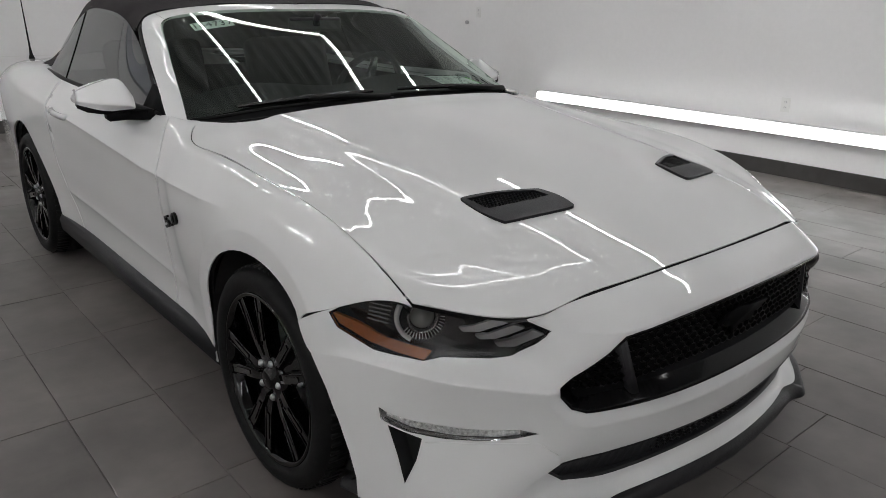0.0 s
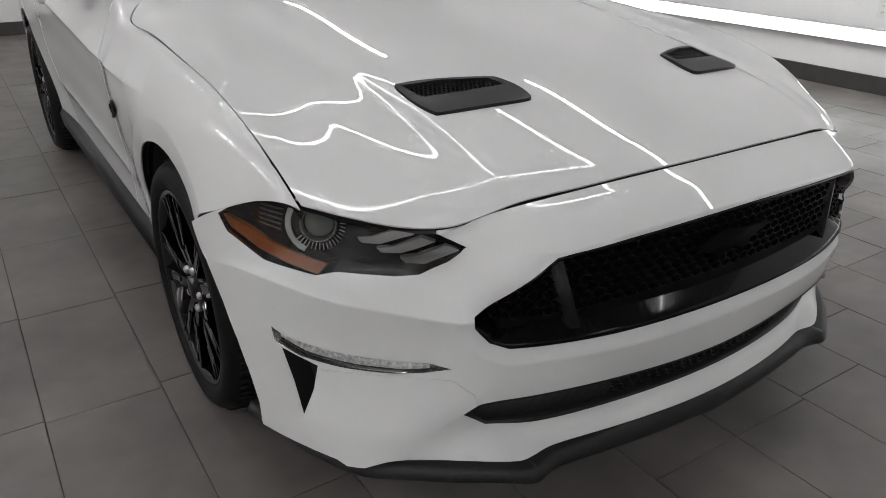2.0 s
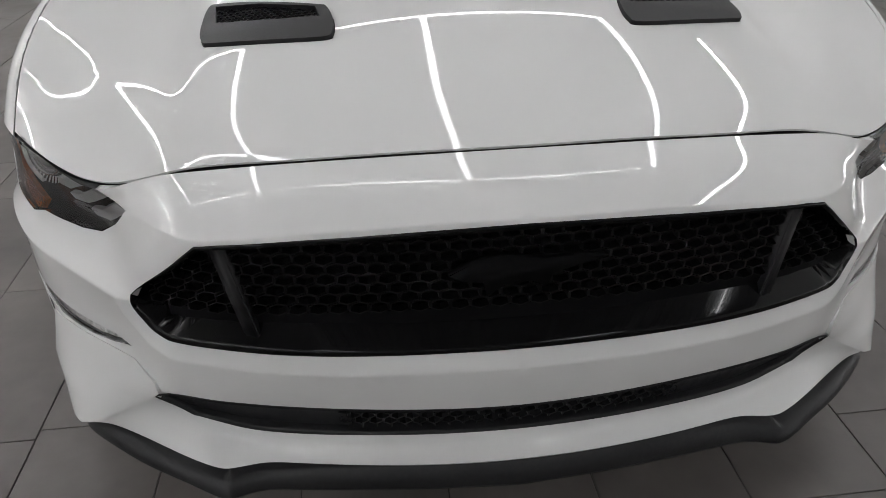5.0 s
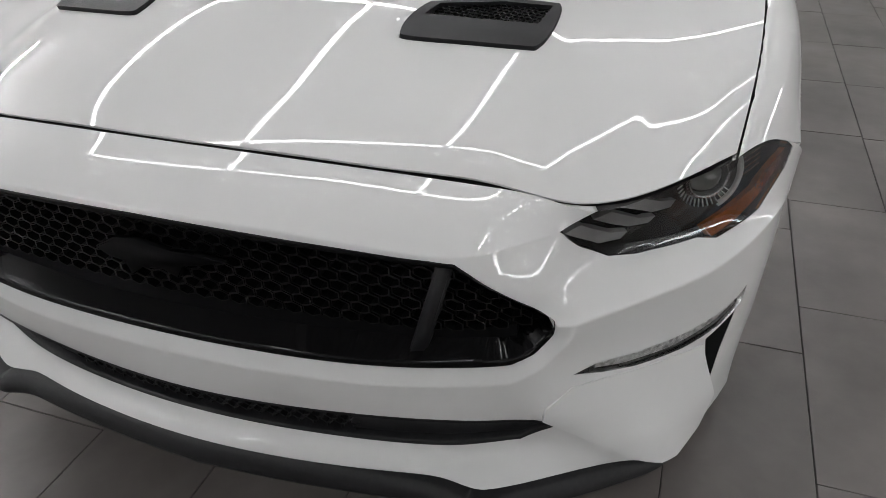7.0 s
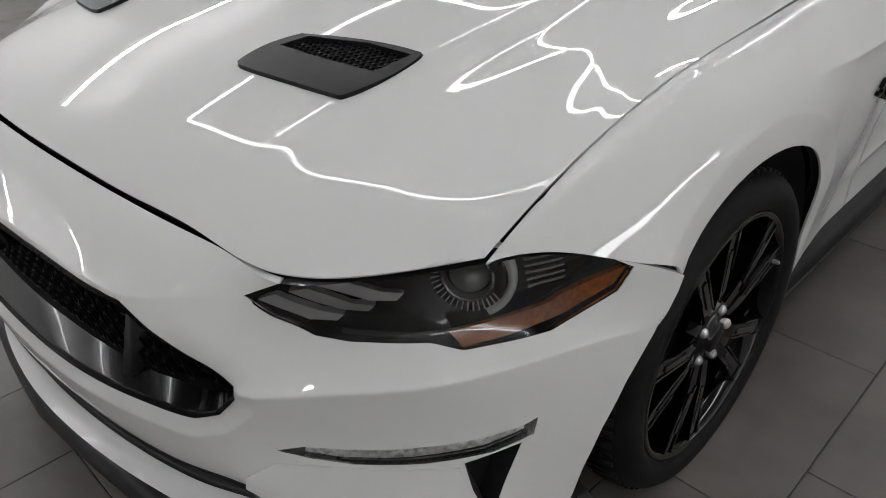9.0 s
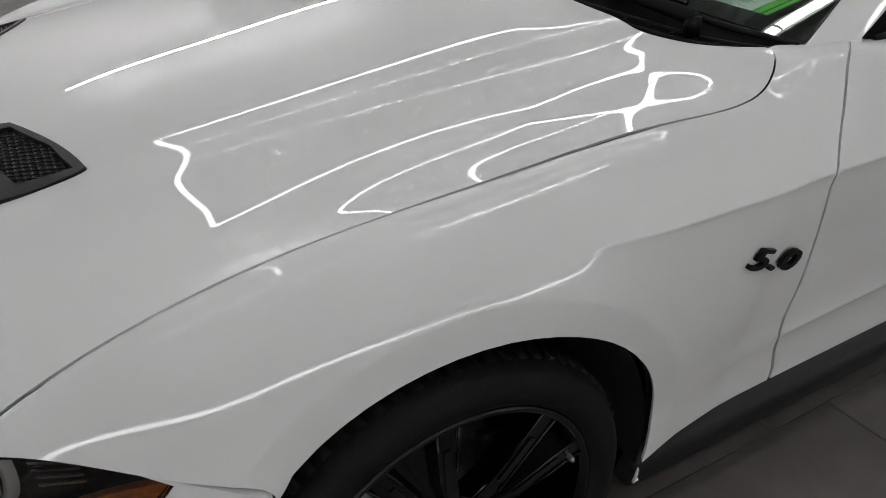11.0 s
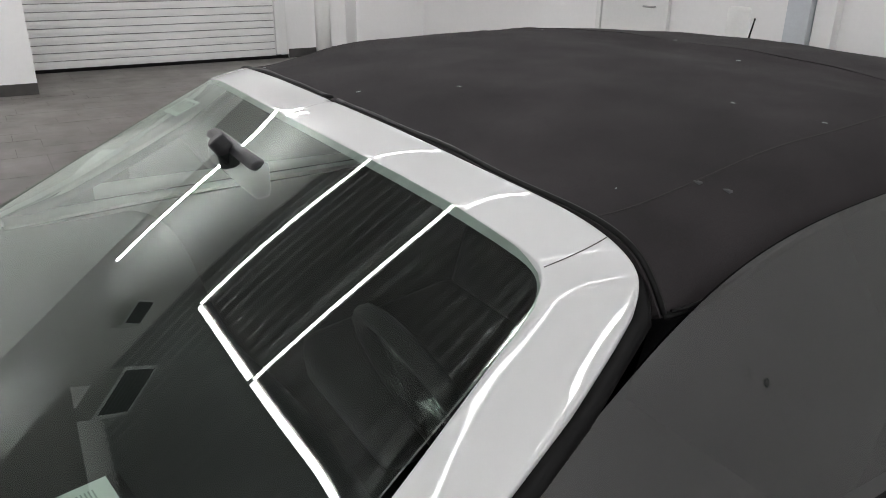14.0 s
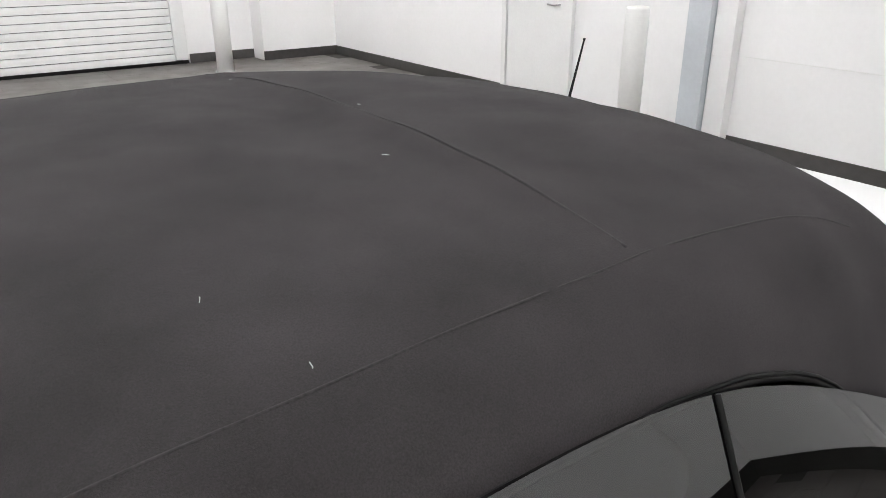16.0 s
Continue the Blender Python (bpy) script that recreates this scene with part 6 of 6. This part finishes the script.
tube(bm, [c + (sx * math.cos(k * math.tau / 40) + sy * math.sin(k * math.tau / 40)) * 0.18 for k in range(40)], 0.016, 10, True)
sw = part("steering_wheel", bm, M_SEAT, car, "black leather steering wheel")
bm = bmesh.new()
for a in (0.15, math.pi - 0.15, math.pi * 1.5):
    tube(bm, [c, c + (sx * math.cos(a) + sy * math.sin(a)) * 0.175], [0.03, 0.014], 8)
tube(bm, [c - ax * 0.02, c + ax * 0.02], 0.06, 20)
part("spokes", bm, M_SILVER, sw, "dull silver spokes")
for x in (-0.38, 0.38):
    seat = new("seat")
    seat.parent = car
    tagged(seat, "black leather front seat")
    for nm, lo, hi, ang in (("seat_cushion", (-0.26, -0.27, -0.09), (0.26, 0.27, 0.09), 8), ("backrest", (-0.25, -0.07, -0.32), (0.25, 0.07, 0.34), -16), ("headrest", (-0.13, -0.05, -0.09), (0.13, 0.05, 0.09), -12)):
        bm = bmesh.new()
        box(bm, lo, hi, 0.05)
        off = {"seat_cushion": (x, 1.75, 0.55), "backrest": (x, 2.10, 0.86), "headrest": (x, 2.22, 1.24)}[nm]
        bm.transform(pose(*off, ang))
        part(nm, bm, M_SEAT, seat)
bm = bmesh.new()
box(bm, (-0.13, 1.165, 1.265), (0.13, 1.195, 1.325), 0.012)
rv = part("rear_view_mirror", bm, M_PLASTIC, car, "black inside mirror")
bm = bmesh.new()
tube(bm, [(0, 1.175, 1.30), (0, 1.15, 1.335)], 0.016, 8)
part("stalk", bm, M_PLASTIC, rv)
boxed("cabin_floor", (-0.8, 1.1, 0.28), (0.8, 3.0, 0.32), M_DASH, car)
boxed("rear_bulkhead", (-0.76, 2.75, 0.3), (0.76, 2.8, 1.0), M_DASH, car)

# number tag behind the glass
uv = GLASS.find([(0.47, 1.20, 1.31)], axes=(0, 1))
p, nrm = Vector(GLASS.at(uv)[0]), Vector(GLASS.normal(uv)[0])
p.x, nrm.x = -p.x, -nrm.x
along = (Vector((1, 0, 0)) - nrm * nrm.x).normalized()
up = nrm.cross(along)
tag_m = Matrix.Translation(p - nrm * 0.008) @ Matrix((along, up, nrm)).transposed().to_4x4()
bm = bmesh.new()
box(bm, (-0.085, -0.028, -0.001), (0.085, 0.028, 0.001))
bm.transform(tag_m)
tag = tagged(part("paper_tag", bm, M_PAPER, None, smooth=False), "small white number tag behind the windshield", "tag")
text_mesh("tag_number", "144737", 0.052, tag_m @ Matrix.Translation((0, 0, 0.0018)), M_DASH, tag, 0.0002)

# printed sheet in a clear sleeve over a green card, on the dashboard
PAP = [Vector(p) for p in ((0.400, 0.890, 1.070), (0.650, 0.935, 1.055), (0.655, 0.728, 1.018), (0.392, 0.672, 1.032))]


def on_sheet(u, v, h=0.0):
    """A place on the tilted sheet: u along its width, v down the page."""
    a, b = PAP[0].lerp(PAP[1], u), PAP[3].lerp(PAP[2], u)
    n = (PAP[1] - PAP[0]).cross(PAP[3] - PAP[0]).normalized()
    n = n if n.z > 0 else -n
    return a.lerp(b, v) + n * h


def page(name, u0, v0, u1, v1, h, mat, parent=None, thick=0.0008):
    bm = bmesh.new()
    q = [on_sheet(u0, v0, h), on_sheet(u1, v0, h), on_sheet(u1, v1, h), on_sheet(u0, v1, h)]
    prism(bm, q, on_sheet(0, 0, thick) - on_sheet(0, 0, 0))
    return part(name, bm, mat, parent, smooth=False)


card = tagged(page("green_card", 0.28, 0.10, 1.105, 0.985, -0.0035, M_GREEN, None, 0.002), "bright green card folder under the printed sheet", "folder")
page("card_line", 1.06, 0.16, 1.07, 0.93, -0.0014, M_TRIM, card, 0.0004)
page("card_line", 1.03, 0.93, 1.07, 0.945, -0.0014, M_TRIM, card, 0.0004)
sheet_ob = tagged(page("printed_sheet", 0.0, 0.0, 1.0, 1.0, 0.0, M_PAPER), "printed paper form in a clear sleeve on the dashboard", "paper")
page("sleeve_edge", 0.0, -0.06, 1.03, 0.0, 0.0, M_LENS, sheet_ob)
r6 = random.Random(5)
for col in range(3):
    bm = bmesh.new()
    for row in range(46):
        if row in (14, 15, 29):
            continue
        v = 0.08 + row * 0.0185
        u = 0.05 + col * 0.31
        w = r6.uniform(0.12, 0.28)
        q = [on_sheet(u, v, 0.001), on_sheet(u + w, v, 0.001), on_sheet(u + w, v + 0.008, 0.001), on_sheet(u, v + 0.008, 0.001)]
        prism(bm, q, on_sheet(0, 0, 0.0002) - on_sheet(0, 0, 0))
    part("print_lines", bm, M_INK, sheet_ob, smooth=False)
page("print_title", 0.06, 0.955, 0.24, 0.98, 0.001, M_DASH, sheet_ob, 0.0002)
for v in (0.06, 0.5, 0.93):
    page("punch_hole", v, -0.04, v + 0.02, -0.02, 0.001, M_DASH, sheet_ob, 0.0003)
